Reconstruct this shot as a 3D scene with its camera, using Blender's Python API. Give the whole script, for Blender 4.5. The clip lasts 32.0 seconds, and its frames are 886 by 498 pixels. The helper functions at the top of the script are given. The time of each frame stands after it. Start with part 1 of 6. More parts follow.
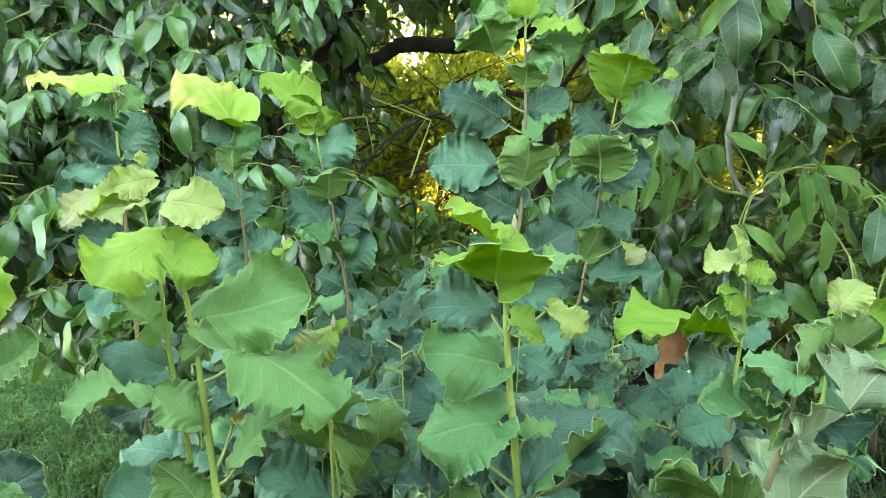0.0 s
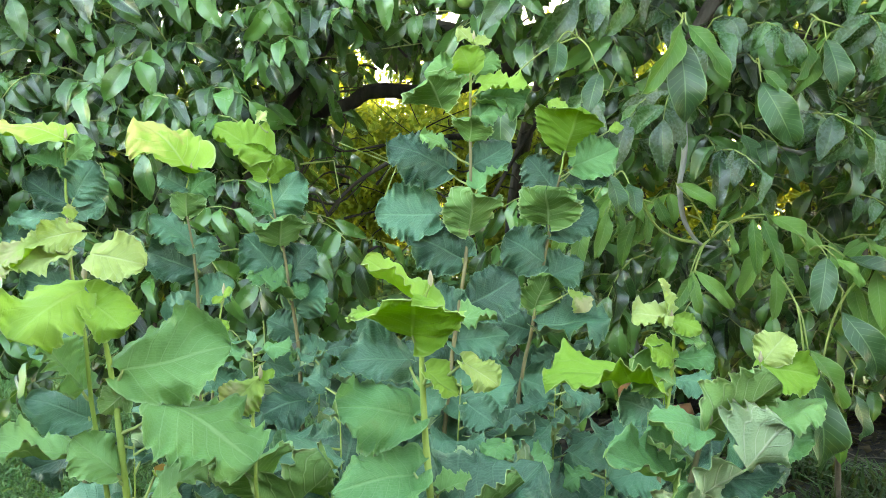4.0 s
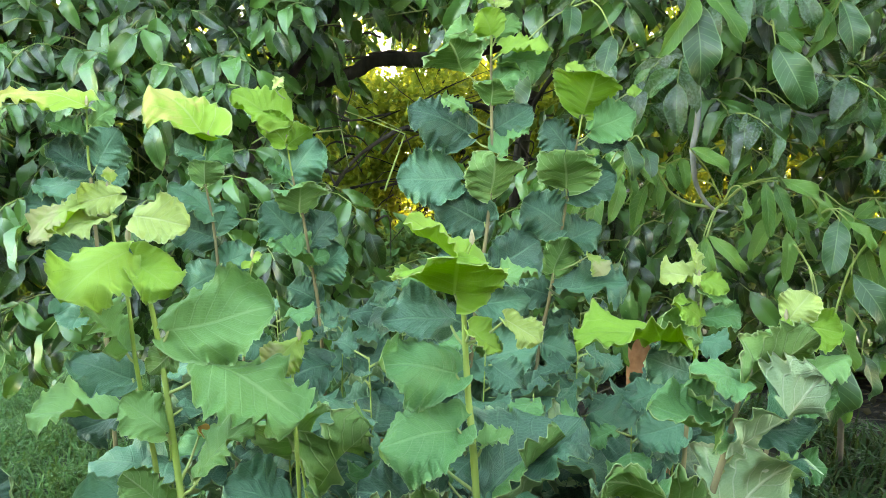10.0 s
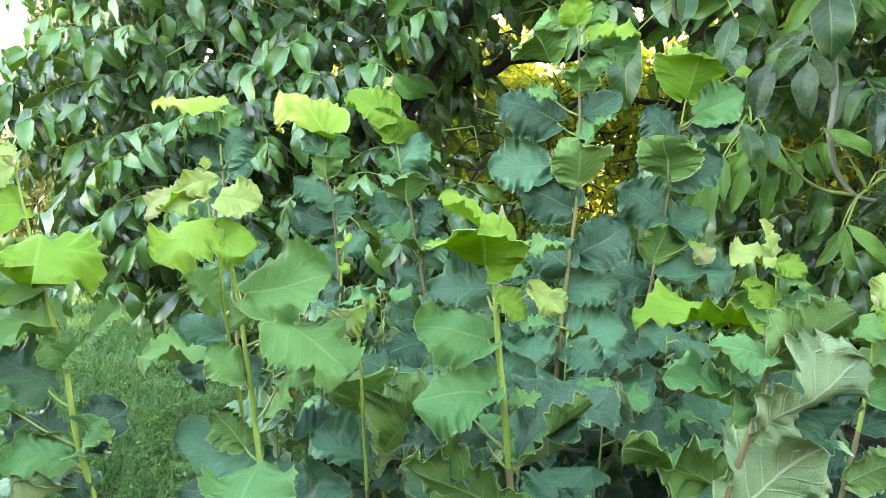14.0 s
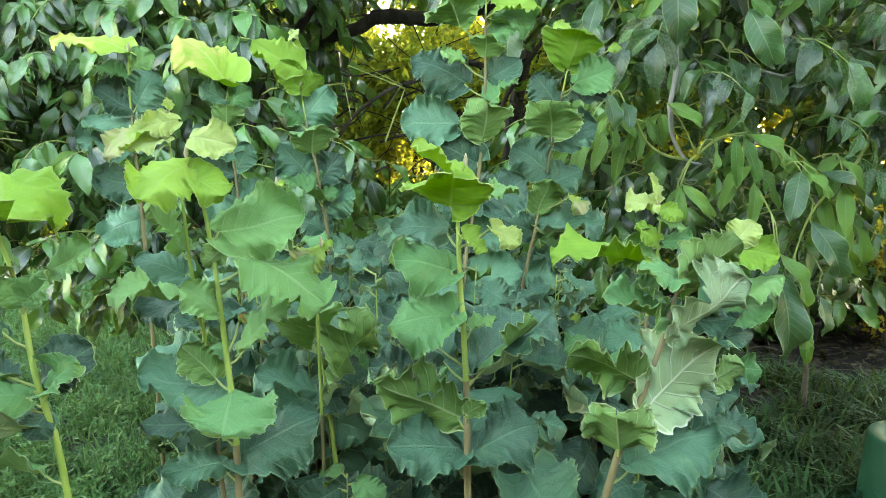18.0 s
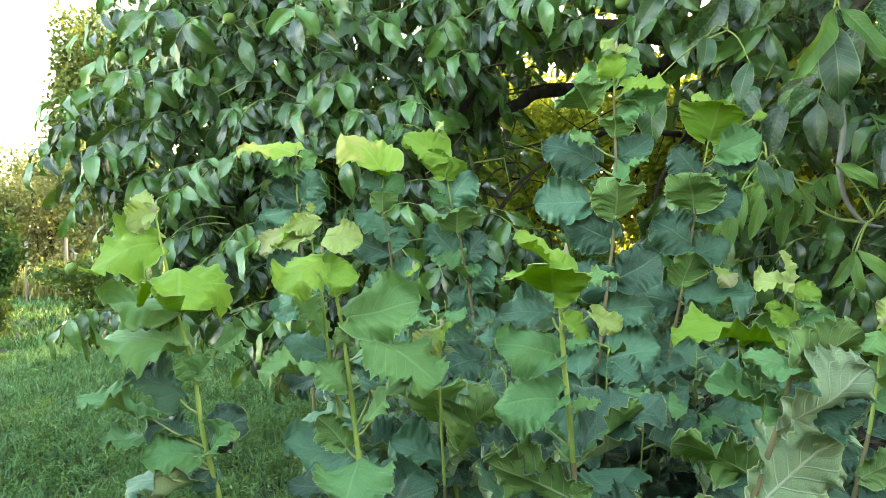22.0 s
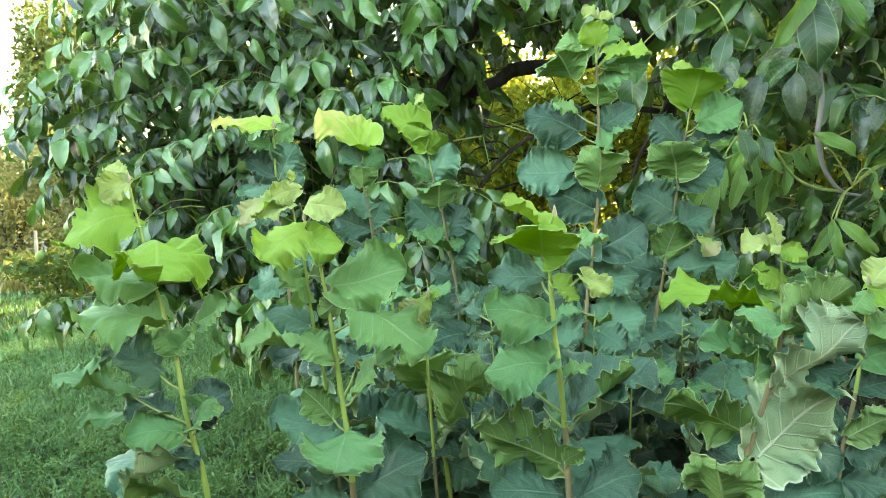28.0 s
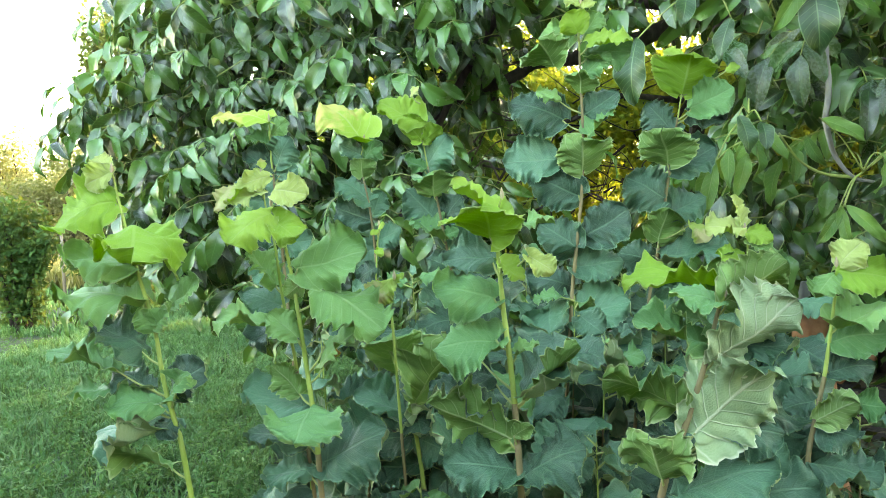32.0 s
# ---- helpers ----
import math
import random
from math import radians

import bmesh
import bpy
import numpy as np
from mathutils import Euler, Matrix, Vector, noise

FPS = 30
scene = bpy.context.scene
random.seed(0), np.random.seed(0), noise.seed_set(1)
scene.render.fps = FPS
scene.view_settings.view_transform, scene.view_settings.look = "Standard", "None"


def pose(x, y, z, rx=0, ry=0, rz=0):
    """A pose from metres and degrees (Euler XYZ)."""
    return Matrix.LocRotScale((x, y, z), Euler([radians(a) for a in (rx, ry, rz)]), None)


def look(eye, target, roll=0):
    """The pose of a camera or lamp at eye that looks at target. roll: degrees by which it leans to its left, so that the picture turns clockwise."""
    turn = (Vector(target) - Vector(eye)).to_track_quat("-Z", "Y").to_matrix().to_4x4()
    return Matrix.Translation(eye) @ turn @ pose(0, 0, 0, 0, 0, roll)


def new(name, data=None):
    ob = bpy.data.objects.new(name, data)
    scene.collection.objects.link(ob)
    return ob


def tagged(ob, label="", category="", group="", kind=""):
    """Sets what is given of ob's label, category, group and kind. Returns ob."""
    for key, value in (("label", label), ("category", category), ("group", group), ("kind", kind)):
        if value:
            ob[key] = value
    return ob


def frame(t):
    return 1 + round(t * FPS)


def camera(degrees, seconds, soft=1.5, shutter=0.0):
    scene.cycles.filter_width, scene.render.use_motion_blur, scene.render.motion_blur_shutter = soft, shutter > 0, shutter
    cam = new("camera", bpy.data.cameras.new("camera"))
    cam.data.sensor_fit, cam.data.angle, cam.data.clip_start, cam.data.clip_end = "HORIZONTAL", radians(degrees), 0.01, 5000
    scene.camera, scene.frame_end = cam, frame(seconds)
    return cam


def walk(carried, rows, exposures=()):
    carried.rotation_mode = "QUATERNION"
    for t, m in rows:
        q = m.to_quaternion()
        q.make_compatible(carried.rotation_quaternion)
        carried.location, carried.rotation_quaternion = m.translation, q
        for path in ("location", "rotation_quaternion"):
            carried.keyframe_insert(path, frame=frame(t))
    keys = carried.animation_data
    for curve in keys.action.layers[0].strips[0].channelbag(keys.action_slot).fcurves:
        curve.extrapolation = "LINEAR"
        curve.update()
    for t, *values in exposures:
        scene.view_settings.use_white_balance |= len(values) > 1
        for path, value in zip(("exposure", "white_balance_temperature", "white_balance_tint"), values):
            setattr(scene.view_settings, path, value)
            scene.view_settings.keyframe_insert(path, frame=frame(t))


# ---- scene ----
cam = camera(65.0, 32.0, soft=0.8)
PATH = [
    (0, (-0.104, 0.256, 1.228), (-0.011, 2.247, 1.054), -0.4),
    (0.5, (-0.085, 0.251, 1.25), (0.022, 2.246, 1.157), -0.2),
    (1, (-0.076, 0.251, 1.252), (0.057, 2.246, 1.189), 0.0),
    (1.5, (-0.076, 0.241, 1.254), (0.084, 2.234, 1.208), 0.3),
    (2, (-0.078, 0.23, 1.255), (0.11, 2.221, 1.234), 0.2),
    (2.5, (-0.079, 0.212, 1.256), (0.112, 2.203, 1.245), 0.2),
    (4.5, (-0.013, 0.233, 1.246), (0.047, 2.23, 1.172), 0.1),
    (5, (0.011, 0.219, 1.248), (-0.07, 2.217, 1.183), 1.1),
    (5.5, (0.063, 0.204, 1.235), (-0.078, 2.199, 1.179), 1.3),
    (6, (0.077, 0.18, 1.217), (-0.185, 2.162, 1.16), 1.2),
    (6.5, (0.076, 0.168, 1.216), (-0.214, 2.145, 1.145), 1.0),
    (7, (0.035, 0.177, 1.218), (-0.253, 2.154, 1.136), 1.8),
    (7.5, (-0.015, 0.19, 1.225), (-0.25, 2.174, 1.138), 1.9),
    (8, (-0.068, 0.207, 1.233), (-0.171, 2.202, 1.149), 1.7),
    (8.5, (-0.094, 0.223, 1.225), (-0.061, 2.218, 1.09), 1.2),
    (9, (-0.103, 0.225, 1.216), (-0.002, 2.217, 1.067), 1.2),
    (9.5, (-0.091, 0.229, 1.221), (0.017, 2.219, 1.055), -0.2),
    (10, (-0.083, 0.228, 1.233), (0.066, 2.217, 1.09), -0.4),
    (10.5, (-0.067, 0.221, 1.242), (0.181, 2.204, 1.158), -0.9),
    (11, (-0.07, 0.219, 1.241), (0.202, 2.199, 1.164), -0.9),
    (11.5, (-0.06, 0.224, 1.237), (0.225, 2.202, 1.161), -1.9),
    (12, (-0.055, 0.23, 1.232), (0.239, 2.206, 1.149), -1.7),
    (12.5, (-0.046, 0.239, 1.228), (0.236, 2.217, 1.127), -1.5),
    (13, (0.001, 0.236, 1.224), (0.158, 2.227, 1.11), -0.2),
    (13.5, (0.049, 0.207, 1.226), (-0.082, 2.198, 1.097), -0.2),
    (14, (0.078, 0.166, 1.205), (-0.269, 2.131, 1.07), -1.0),
    (14.5, (0.094, 0.155, 1.201), (-0.333, 2.105, 1.075), -1.2),
    (16.5, (0.012, 0.123, 1.216), (-0.399, 2.077, 1.098), -1.5),
    (17, (-0.1, 0.077, 1.222), (-0.447, 2.043, 1.103), 0.4),
    (17.5, (-0.116, 0.059, 1.201), (-0.166, 2.047, 0.988), -0.2),
    (18, (-0.102, 0.047, 1.186), (0.063, 2.026, 0.942), 0.5),
    (18.5, (-0.078, 0.038, 1.196), (0.112, 2.015, 0.961), 0.0),
    (19, (0.015, 0.043, 1.204), (0.183, 2.026, 1.005), 1.0),
    (19.5, (0.112, 0.038, 1.211), (0.072, 2.031, 1.048), 0.8),
    (20, (0.131, 0.031, 1.196), (-0.152, 2.005, 1.046), -0.4),
    (20.5, (0.069, 0.014, 1.207), (-0.29, 1.974, 1.029), -0.8),
    (21, (0.001, -0.001, 1.228), (-0.436, 1.949, 1.132), -1.3),
    (21.5, (0.001, -0.005, 1.225), (-0.434, 1.945, 1.13), -1.6),
    (22, (0.018, -0.018, 1.233), (-0.356, 1.945, 1.157), -1.4),
    (22.5, (0.013, 0.003, 1.219), (-0.352, 1.967, 1.113), -1.6),
    (23, (0.012, -0.003, 1.214), (-0.331, 1.964, 1.108), -1.1),
    (23.5, (-0.02, 0.009, 1.224), (-0.186, 2.0, 1.122), -0.7),
    (24, (-0.041, 0.054, 1.204), (-0.026, 2.051, 1.105), -1.5),
    (24.5, (-0.038, 0.048, 1.208), (0.001, 2.044, 1.095), -1.2),
    (25, (0.006, 0.031, 1.22), (-0.159, 2.022, 1.121), -0.4),
    (25.5, (0.037, 0.012, 1.221), (-0.311, 1.981, 1.161), -0.0),
    (27.5, (-0.006, -0.004, 1.192), (-0.335, 1.966, 1.086), -2.4),
    (28, (0.0, 0.0, 1.2), (-0.31, 1.973, 1.087), -2.4),
    (28.5, (0.007, -0.002, 1.204), (-0.282, 1.973, 1.088), -2.7),
    (29, (0.007, -0.006, 1.2), (-0.266, 1.972, 1.09), -2.5),
    (29.5, (0.015, -0.004, 1.199), (-0.226, 1.979, 1.091), -3.3),
    (30, (0.017, 0.002, 1.195), (-0.211, 1.984, 1.054), -3.1),
    (30.5, (0.046, 0.021, 1.197), (-0.203, 1.999, 1.046), -3.0),
    (31, (0.123, 0.0, 1.189), (-0.198, 1.97, 1.064), -2.9),
    (31.5, (0.18, -0.005, 1.179), (-0.285, 1.937, 1.062), -2.0),
    (32, (0.152, -0.013, 1.173), (-0.313, 1.929, 1.06), -2.9),
]
EXPOSURES = [(t, stops - 0.16, 9000, 12) for t, stops in ((0.0, 4.9), (2.5, 4.85), (5.0, 4.93), (8.0, 4.88), (14.5, 4.98), (17.0, 4.7), (19.0, 5.06), (20.0, 5.02), (21.0, 4.56), (22.0, 4.56), (23.5, 4.85), (25.0, 5.0), (28.0, 4.75), (32.0, 4.85))]
walk(cam, [(t, look(eye, target, roll)) for t, eye, target, roll in PATH], EXPOSURES)

# ---- sky, sun ----
SUN_AZ, SUN_EL = 32.0, 10.0          # degrees: to the right of +y, above the horizon
world = bpy.data.worlds.new("sky")
scene.world = world
world.use_nodes = True
wn = world.node_tree
wn.nodes.clear()
sky = wn.nodes.new("ShaderNodeTexSky")
sky.sky_type, sky.sun_disc = "NISHITA", False
sky.sun_elevation, sky.sun_rotation = radians(SUN_EL), radians(SUN_AZ)
sky.air_density, sky.dust_density, sky.ozone_density = 1.0, 0.6, 1.0
bg = wn.nodes.new("ShaderNodeBackground")
bg.inputs["Strength"].default_value = 0.15
wout = wn.nodes.new("ShaderNodeOutputWorld")
wn.links.new(sky.outputs[0], bg.inputs[0])
wn.links.new(bg.outputs[0], wout.inputs[0])
sun_dir = Vector((math.sin(radians(SUN_AZ)) * math.cos(radians(SUN_EL)), math.cos(radians(SUN_AZ)) * math.cos(radians(SUN_EL)), math.sin(radians(SUN_EL))))
sun = new("sun", bpy.data.lights.new("sun", "SUN"))
sun.data.energy, sun.data.angle, sun.data.color = 1.6, radians(0.6), (1.0, 0.86, 0.62)
sun.matrix_world = look(sun_dir * 40, (0, 0, 0))


# ---- materials ----
def shader(name):
    m = bpy.data.materials.new(name)
    m.use_nodes = True
    nt = m.node_tree
    nt.nodes.clear()
    out = nt.nodes.new("ShaderNodeOutputMaterial")
    return m, nt, out


def node(nt, kind, links=(), operation="", interpolation_type="", feature="", uv_map=""):
    n = nt.nodes.new(kind)
    if operation:
        n.operation = operation
    if interpolation_type:
        n.interpolation_type = interpolation_type
    if feature:
        n.feature = feature
    if uv_map:
        n.uv_map = uv_map
    for key, v in links:
        if isinstance(v, bpy.types.NodeSocket):
            nt.links.new(v, n.inputs[key])
        else:
            n.inputs[key].default_value = v
    return n


def maths(nt, op, a, b=0.0):
    return node(nt, "ShaderNodeMath", [(0, a), (1, b)], operation=op).outputs[0]


def ramp(nt, fac, stops):
    n = node(nt, "ShaderNodeValToRGB", [(0, fac)])
    e = n.color_ramp.elements
    while len(e) < len(stops):
        e.new(0.5)
    for el, (pos, col) in zip(e, stops):
        el.position, el.color = pos, (*col, 1) if len(col) == 3 else col
    return n.outputs[0]


def mixed(nt, fac, a, b, blend="MIX"):
    n = nt.nodes.new("ShaderNodeMix")
    n.data_type, n.blend_type = "RGBA", blend
    for key, v in ((0, fac), (6, a), (7, b)):
        if isinstance(v, bpy.types.NodeSocket):
            nt.links.new(v, n.inputs[key])
        else:
            n.inputs[key].default_value = v if key == 0 else (*v, 1)
    return n.outputs[2]


def grain(nt, scale, detail=4, coords="Object"):
    tc = node(nt, "ShaderNodeTexCoord")
    return node(nt, "ShaderNodeTexNoise", [("Vector", tc.outputs[coords]), ("Scale", scale), ("Detail", detail)]).outputs[0]


def leaf_material(name, dark, light, vein, veins=7.5, lean=3.2, under=False, lit_through=0.35, rough=0.5, relief=0.5, glow=None, spots=0.0, shine=0.18, island=False, vein_show=0.55, patch=None, net_show=0.22, vary=1.15):
    """Leaf blade: midrib and side veins follow the leaf's own UV, with mottling, wear and translucence."""
    m, nt, out = shader(name)
    uv = node(nt, "ShaderNodeUVMap", uv_map="leaf")
    sep = node(nt, "ShaderNodeSeparateXYZ", [(0, uv.outputs[0])])
    u = sep.outputs[0]
    x = maths(nt, "ABSOLUTE", maths(nt, "SUBTRACT", sep.outputs[1], 0.5))       # 0 at the midrib, 0.5 at the margin
    wob = maths(nt, "MULTIPLY", maths(nt, "SUBTRACT", grain(nt, 30, 2), 0.5), 0.35)
    side = maths(nt, "ADD", maths(nt, "SUBTRACT", maths(nt, "MULTIPLY", u, veins), maths(nt, "MULTIPLY", maths(nt, "MULTIPLY", x, lean * 2), maths(nt, "ADD", maths(nt, "MULTIPLY", u, 0.9), 0.25))), wob)
    tri = maths(nt, "ABSOLUTE", maths(nt, "SUBTRACT", maths(nt, "FRACT", side), 0.5))     # 0 on a vein
    sv = node(nt, "ShaderNodeMapRange", [(0, tri), (1, 0.0), (2, 0.085 if under else 0.07), (3, 1.0), (4, 0.0)], interpolation_type="SMOOTHSTEP").outputs[0]
    mid = node(nt, "ShaderNodeMapRange", [(0, x), (1, 0.008), (2, 0.028), (3, 1.0), (4, 0.0)], interpolation_type="SMOOTHSTEP").outputs[0]
    vm = maths(nt, "MAXIMUM", maths(nt, "MULTIPLY", sv, 0.75), mid)
    fine = node(nt, "ShaderNodeTexVoronoi", [("Vector", node(nt, "ShaderNodeTexCoord").outputs["Object"]), ("Scale", 190.0)], feature="DISTANCE_TO_EDGE").outputs[0]
    net = node(nt, "ShaderNodeMapRange", [(0, fine), (1, 0.0), (2, 0.12), (3, 1.0), (4, 0.0)]).outputs[0]
    # ladder of cross veins between the side veins
    rung = maths(nt, "ABSOLUTE", maths(nt, "SUBTRACT", maths(nt, "FRACT", maths(nt, "ADD", maths(nt, "ADD", maths(nt, "MULTIPLY", x, 34.0), maths(nt, "MULTIPLY", u, 9.0)), maths(nt, "MULTIPLY", wob, 3.0))), 0.5))
    rung = node(nt, "ShaderNodeMapRange", [(0, rung), (1, 0.0), (2, 0.16), (3, 0.8), (4, 0.0)]).outputs[0]
    net = maths(nt, "MAXIMUM", rung, maths(nt, "MULTIPLY", net, 0.6))
    blot = grain(nt, 14, 5)
    rnd = node(nt, "ShaderNodeNewGeometry").outputs["Random Per Island"] if island else node(nt, "ShaderNodeObjectInfo").outputs["Random"]
    tone = maths(nt, "ADD", maths(nt, "ADD", maths(nt, "MULTIPLY", blot, 0.55), maths(nt, "MULTIPLY", maths(nt, "SUBTRACT", grain(nt, 70, 3), 0.35), 0.45)), maths(nt, "MULTIPLY", maths(nt, "SUBTRACT", rnd, 0.4), vary))
    col = mixed(nt, tone, dark, light)
    col = mixed(nt, maths(nt, "MULTIPLY", vm, vein_show), col, vein)
    col = mixed(nt, maths(nt, "MULTIPLY", net, net_show), col, vein)
    rim = node(nt, "ShaderNodeMapRange", [(0, maths(nt, "ADD", x, maths(nt, "MULTIPLY", wob, 0.02))), (1, 0.462), (2, 0.492), (3, 0.0), (4, 0.9)]).outputs[0]
    col = mixed(nt, maths(nt, "MULTIPLY", rim, vein_show + 0.3), col, vein)
    if spots:
        s = node(nt, "ShaderNodeMapRange", [(0, grain(nt, 55, 2)), (1, 0.66), (2, 0.72), (3, 0.0), (4, spots)]).outputs[0]
        col = mixed(nt, s, col, (0.22, 0.15, 0.05))
    if patch:
        far = maths(nt, "ADD", maths(nt, "SUBTRACT", u, 0.35), maths(nt, "MULTIPLY", maths(nt, "SUBTRACT", grain(nt, 40, 4), 0.5), 1.6))
        col = mixed(nt, node(nt, "ShaderNodeMapRange", [(0, far), (1, 0.05), (2, 0.3), (3, 0.0), (4, 0.9)]).outputs[0], col, patch)
    h = maths(nt, "ADD", maths(nt, "MULTIPLY", vm, 1.0 if under else -0.4), maths(nt, "MULTIPLY", net, 0.4 if under else -0.2))
    h = maths(nt, "ADD", h, maths(nt, "MULTIPLY", grain(nt, 110, 3), 0.4))
    bump = node(nt, "ShaderNodeBump", [("Strength", relief), ("Distance", 0.0026), ("Height", h)])
    rg = maths(nt, "ADD", rough, maths(nt, "MULTIPLY", maths(nt, "SUBTRACT", blot, 0.5), 0.25))
    p = node(nt, "ShaderNodeBsdfPrincipled", [("Base Color", col), ("Roughness", rg), ("Normal", bump.outputs[0]), ("Specular IOR Level", shine)])
    tcol = mixed(nt, 1.0, col, glow or (1.0, 0.95, 0.35), "MULTIPLY")
    tcol = mixed(nt, 0.55, tcol, glow or (0.35, 0.5, 0.04))
    t = node(nt, "ShaderNodeBsdfTranslucent", [("Color", tcol)])
    mix = node(nt, "ShaderNodeMixShader", [(0, lit_through), (1, p.outputs[0]), (2, t.outputs[0])])
    nt.links.new(mix.outputs[0], out.inputs[0])
    return m


def plain(name, a, b, rough=0.7, scale=20.0, relief=0.3, dist=0.004, metal=0.0, spec=0.18, stretch=None, coords="Object", island=False):
    """Two-scale mottled surface with grain relief."""
    m, nt, out = shader(name)
    tc = node(nt, "ShaderNodeTexCoord")
    vec = tc.outputs[coords]
    if stretch:
        vec = node(nt, "ShaderNodeMapping", [("Vector", vec), ("Scale", stretch)]).outputs[0]
    n1 = node(nt, "ShaderNodeTexNoise", [("Vector", vec), ("Scale", scale), ("Detail", 6.0), ("Roughness", 0.65)]).outputs[0]
    n2 = node(nt, "ShaderNodeTexNoise", [("Vector", vec), ("Scale", scale * 0.17), ("Detail", 3.0)]).outputs[0]
    f = maths(nt, "ADD", maths(nt, "MULTIPLY", n1, 0.9), maths(nt, "SUBTRACT", n2, 0.45))
    if island:
        f = maths(nt, "ADD", maths(nt, "MULTIPLY", f, 0.5), maths(nt, "MULTIPLY", node(nt, "ShaderNodeNewGeometry").outputs["Random Per Island"], 0.6))
    col = ramp(nt, f, [(0.25, a), (0.8, b)])
    bump = node(nt, "ShaderNodeBump", [("Strength", relief), ("Distance", dist), ("Height", n1)])
    p = node(nt, "ShaderNodeBsdfPrincipled", [("Base Color", col), ("Roughness", rough), ("Metallic", metal), ("Specular IOR Level", spec), ("Normal", bump.outputs[0])])
    nt.links.new(p.outputs[0], out.inputs[0])
    return m


def blade_material(name, a, b, c, lit_through=0.3, rough=0.55):
    """Thin blades and small leaves in one mesh: each its own shade."""
    m, nt, out = shader(name)
    r = node(nt, "ShaderNodeNewGeometry").outputs["Random Per Island"]
    big = grain(nt, 1.3, 3)
    f = maths(nt, "ADD", maths(nt, "MULTIPLY", r, 0.7), maths(nt, "MULTIPLY", maths(nt, "SUBTRACT", big, 0.3), 0.7))
    col = ramp(nt, f, [(0.1, a), (0.6, b), (0.97, c)])
    p = node(nt, "ShaderNodeBsdfPrincipled", [("Base Color", col), ("Roughness", rough), ("Specular IOR Level", 0.12)])
    t = node(nt, "ShaderNodeBsdfTranslucent", [("Color", mixed(nt, 0.5, col, (0.5, 0.5, 0.05)))])
    mix = node(nt, "ShaderNodeMixShader", [(0, lit_through), (1, p.outputs[0]), (2, t.outputs[0])])
    nt.links.new(mix.outputs[0], out.inputs[0])
    return m


# hazel blades from the newest to the oldest: upper side and paler underside
HAZEL_UP = [
    leaf_material("hazel_newest", (0.46, 0.58, 0.16), (0.66, 0.77, 0.32), (0.74, 0.80, 0.44), lit_through=0.42, rough=0.5, relief=0.9, vein_show=0.6, vary=0.7),
    leaf_material("hazel_young", (0.24, 0.46, 0.060), (0.42, 0.62, 0.13), (0.46, 0.62, 0.20), lit_through=0.45, rough=0.45, relief=0.8, vein_show=0.4, vary=0.9),
    leaf_material("hazel_fresh", (0.125, 0.300, 0.085), (0.235, 0.455, 0.165), (0.34, 0.53, 0.24), lit_through=0.30, rough=0.42, relief=0.8, vein_show=0.45, vary=0.7, shine=0.28),
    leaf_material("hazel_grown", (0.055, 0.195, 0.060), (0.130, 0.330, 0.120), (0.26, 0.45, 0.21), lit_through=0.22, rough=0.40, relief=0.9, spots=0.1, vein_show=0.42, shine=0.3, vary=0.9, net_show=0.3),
    # old leaves' own blue-green; its dark end also stands for clump shade
    leaf_material("hazel_old_shaded", (0.010, 0.056, 0.031), (0.072, 0.212, 0.114), (0.18, 0.34, 0.20), lit_through=0.05, rough=0.38, relief=0.9, spots=0.06, shine=0.45, vein_show=0.32, vary=1.0, net_show=0.3),
]
HAZEL_DOWN = [
    leaf_material("hazel_newest_under", (0.44, 0.56, 0.15), (0.62, 0.72, 0.28), (0.60, 0.58, 0.36), lit_through=0.42, under=True, rough=0.7, relief=0.9),
    leaf_material("hazel_young_under", (0.20, 0.40, 0.05), (0.34, 0.53, 0.10), (0.46, 0.60, 0.22), lit_through=0.58, under=True, rough=0.6, relief=0.9, vein_show=0.8, glow=(0.60, 0.78, 0.10)),
    leaf_material("hazel_fresh_under", (0.17, 0.34, 0.10), (0.26, 0.44, 0.16), (0.52, 0.64, 0.34), lit_through=0.36, under=True, rough=0.6, relief=0.8, vein_show=0.85),
    leaf_material("hazel_grown_under", (0.14, 0.32, 0.085), (0.24, 0.44, 0.15), (0.52, 0.66, 0.34), lit_through=0.42, under=True, rough=0.6, relief=0.8, vein_show=0.85, glow=(0.42, 0.60, 0.12)),
    leaf_material("hazel_old_under", (0.30, 0.46, 0.24), (0.42, 0.58, 0.34), (0.68, 0.76, 0.54), lit_through=0.24, under=True, rough=0.6, relief=0.8, vein_show=0.9),
]
M_EDGE = plain("leaf_margin", (0.26, 0.40, 0.14), (0.44, 0.55, 0.26), 0.6, 60, 0.2)
M_EDGE_YOUNG = plain("young_leaf_margin", (0.42, 0.56, 0.16), (0.58, 0.68, 0.30), 0.6, 60, 0.2)
M_STEM_GREEN = plain("green_shoot", (0.20, 0.30, 0.05), (0.34, 0.42, 0.12), 0.55, 70, 0.35, stretch=(1, 1, 0.3))
M_STEM_BROWN = plain("brown_shoot", (0.13, 0.105, 0.05), (0.28, 0.23, 0.12), 0.65, 60, 0.5, stretch=(1, 1, 0.25))
M_PETIOLE = plain("petiole", (0.24, 0.30, 0.09), (0.36, 0.42, 0.16), 0.55, 80, 0.2)
M_BUD = plain("bud_scales", (0.36, 0.28, 0.16), (0.60, 0.52, 0.36), 0.7, 120, 0.6)
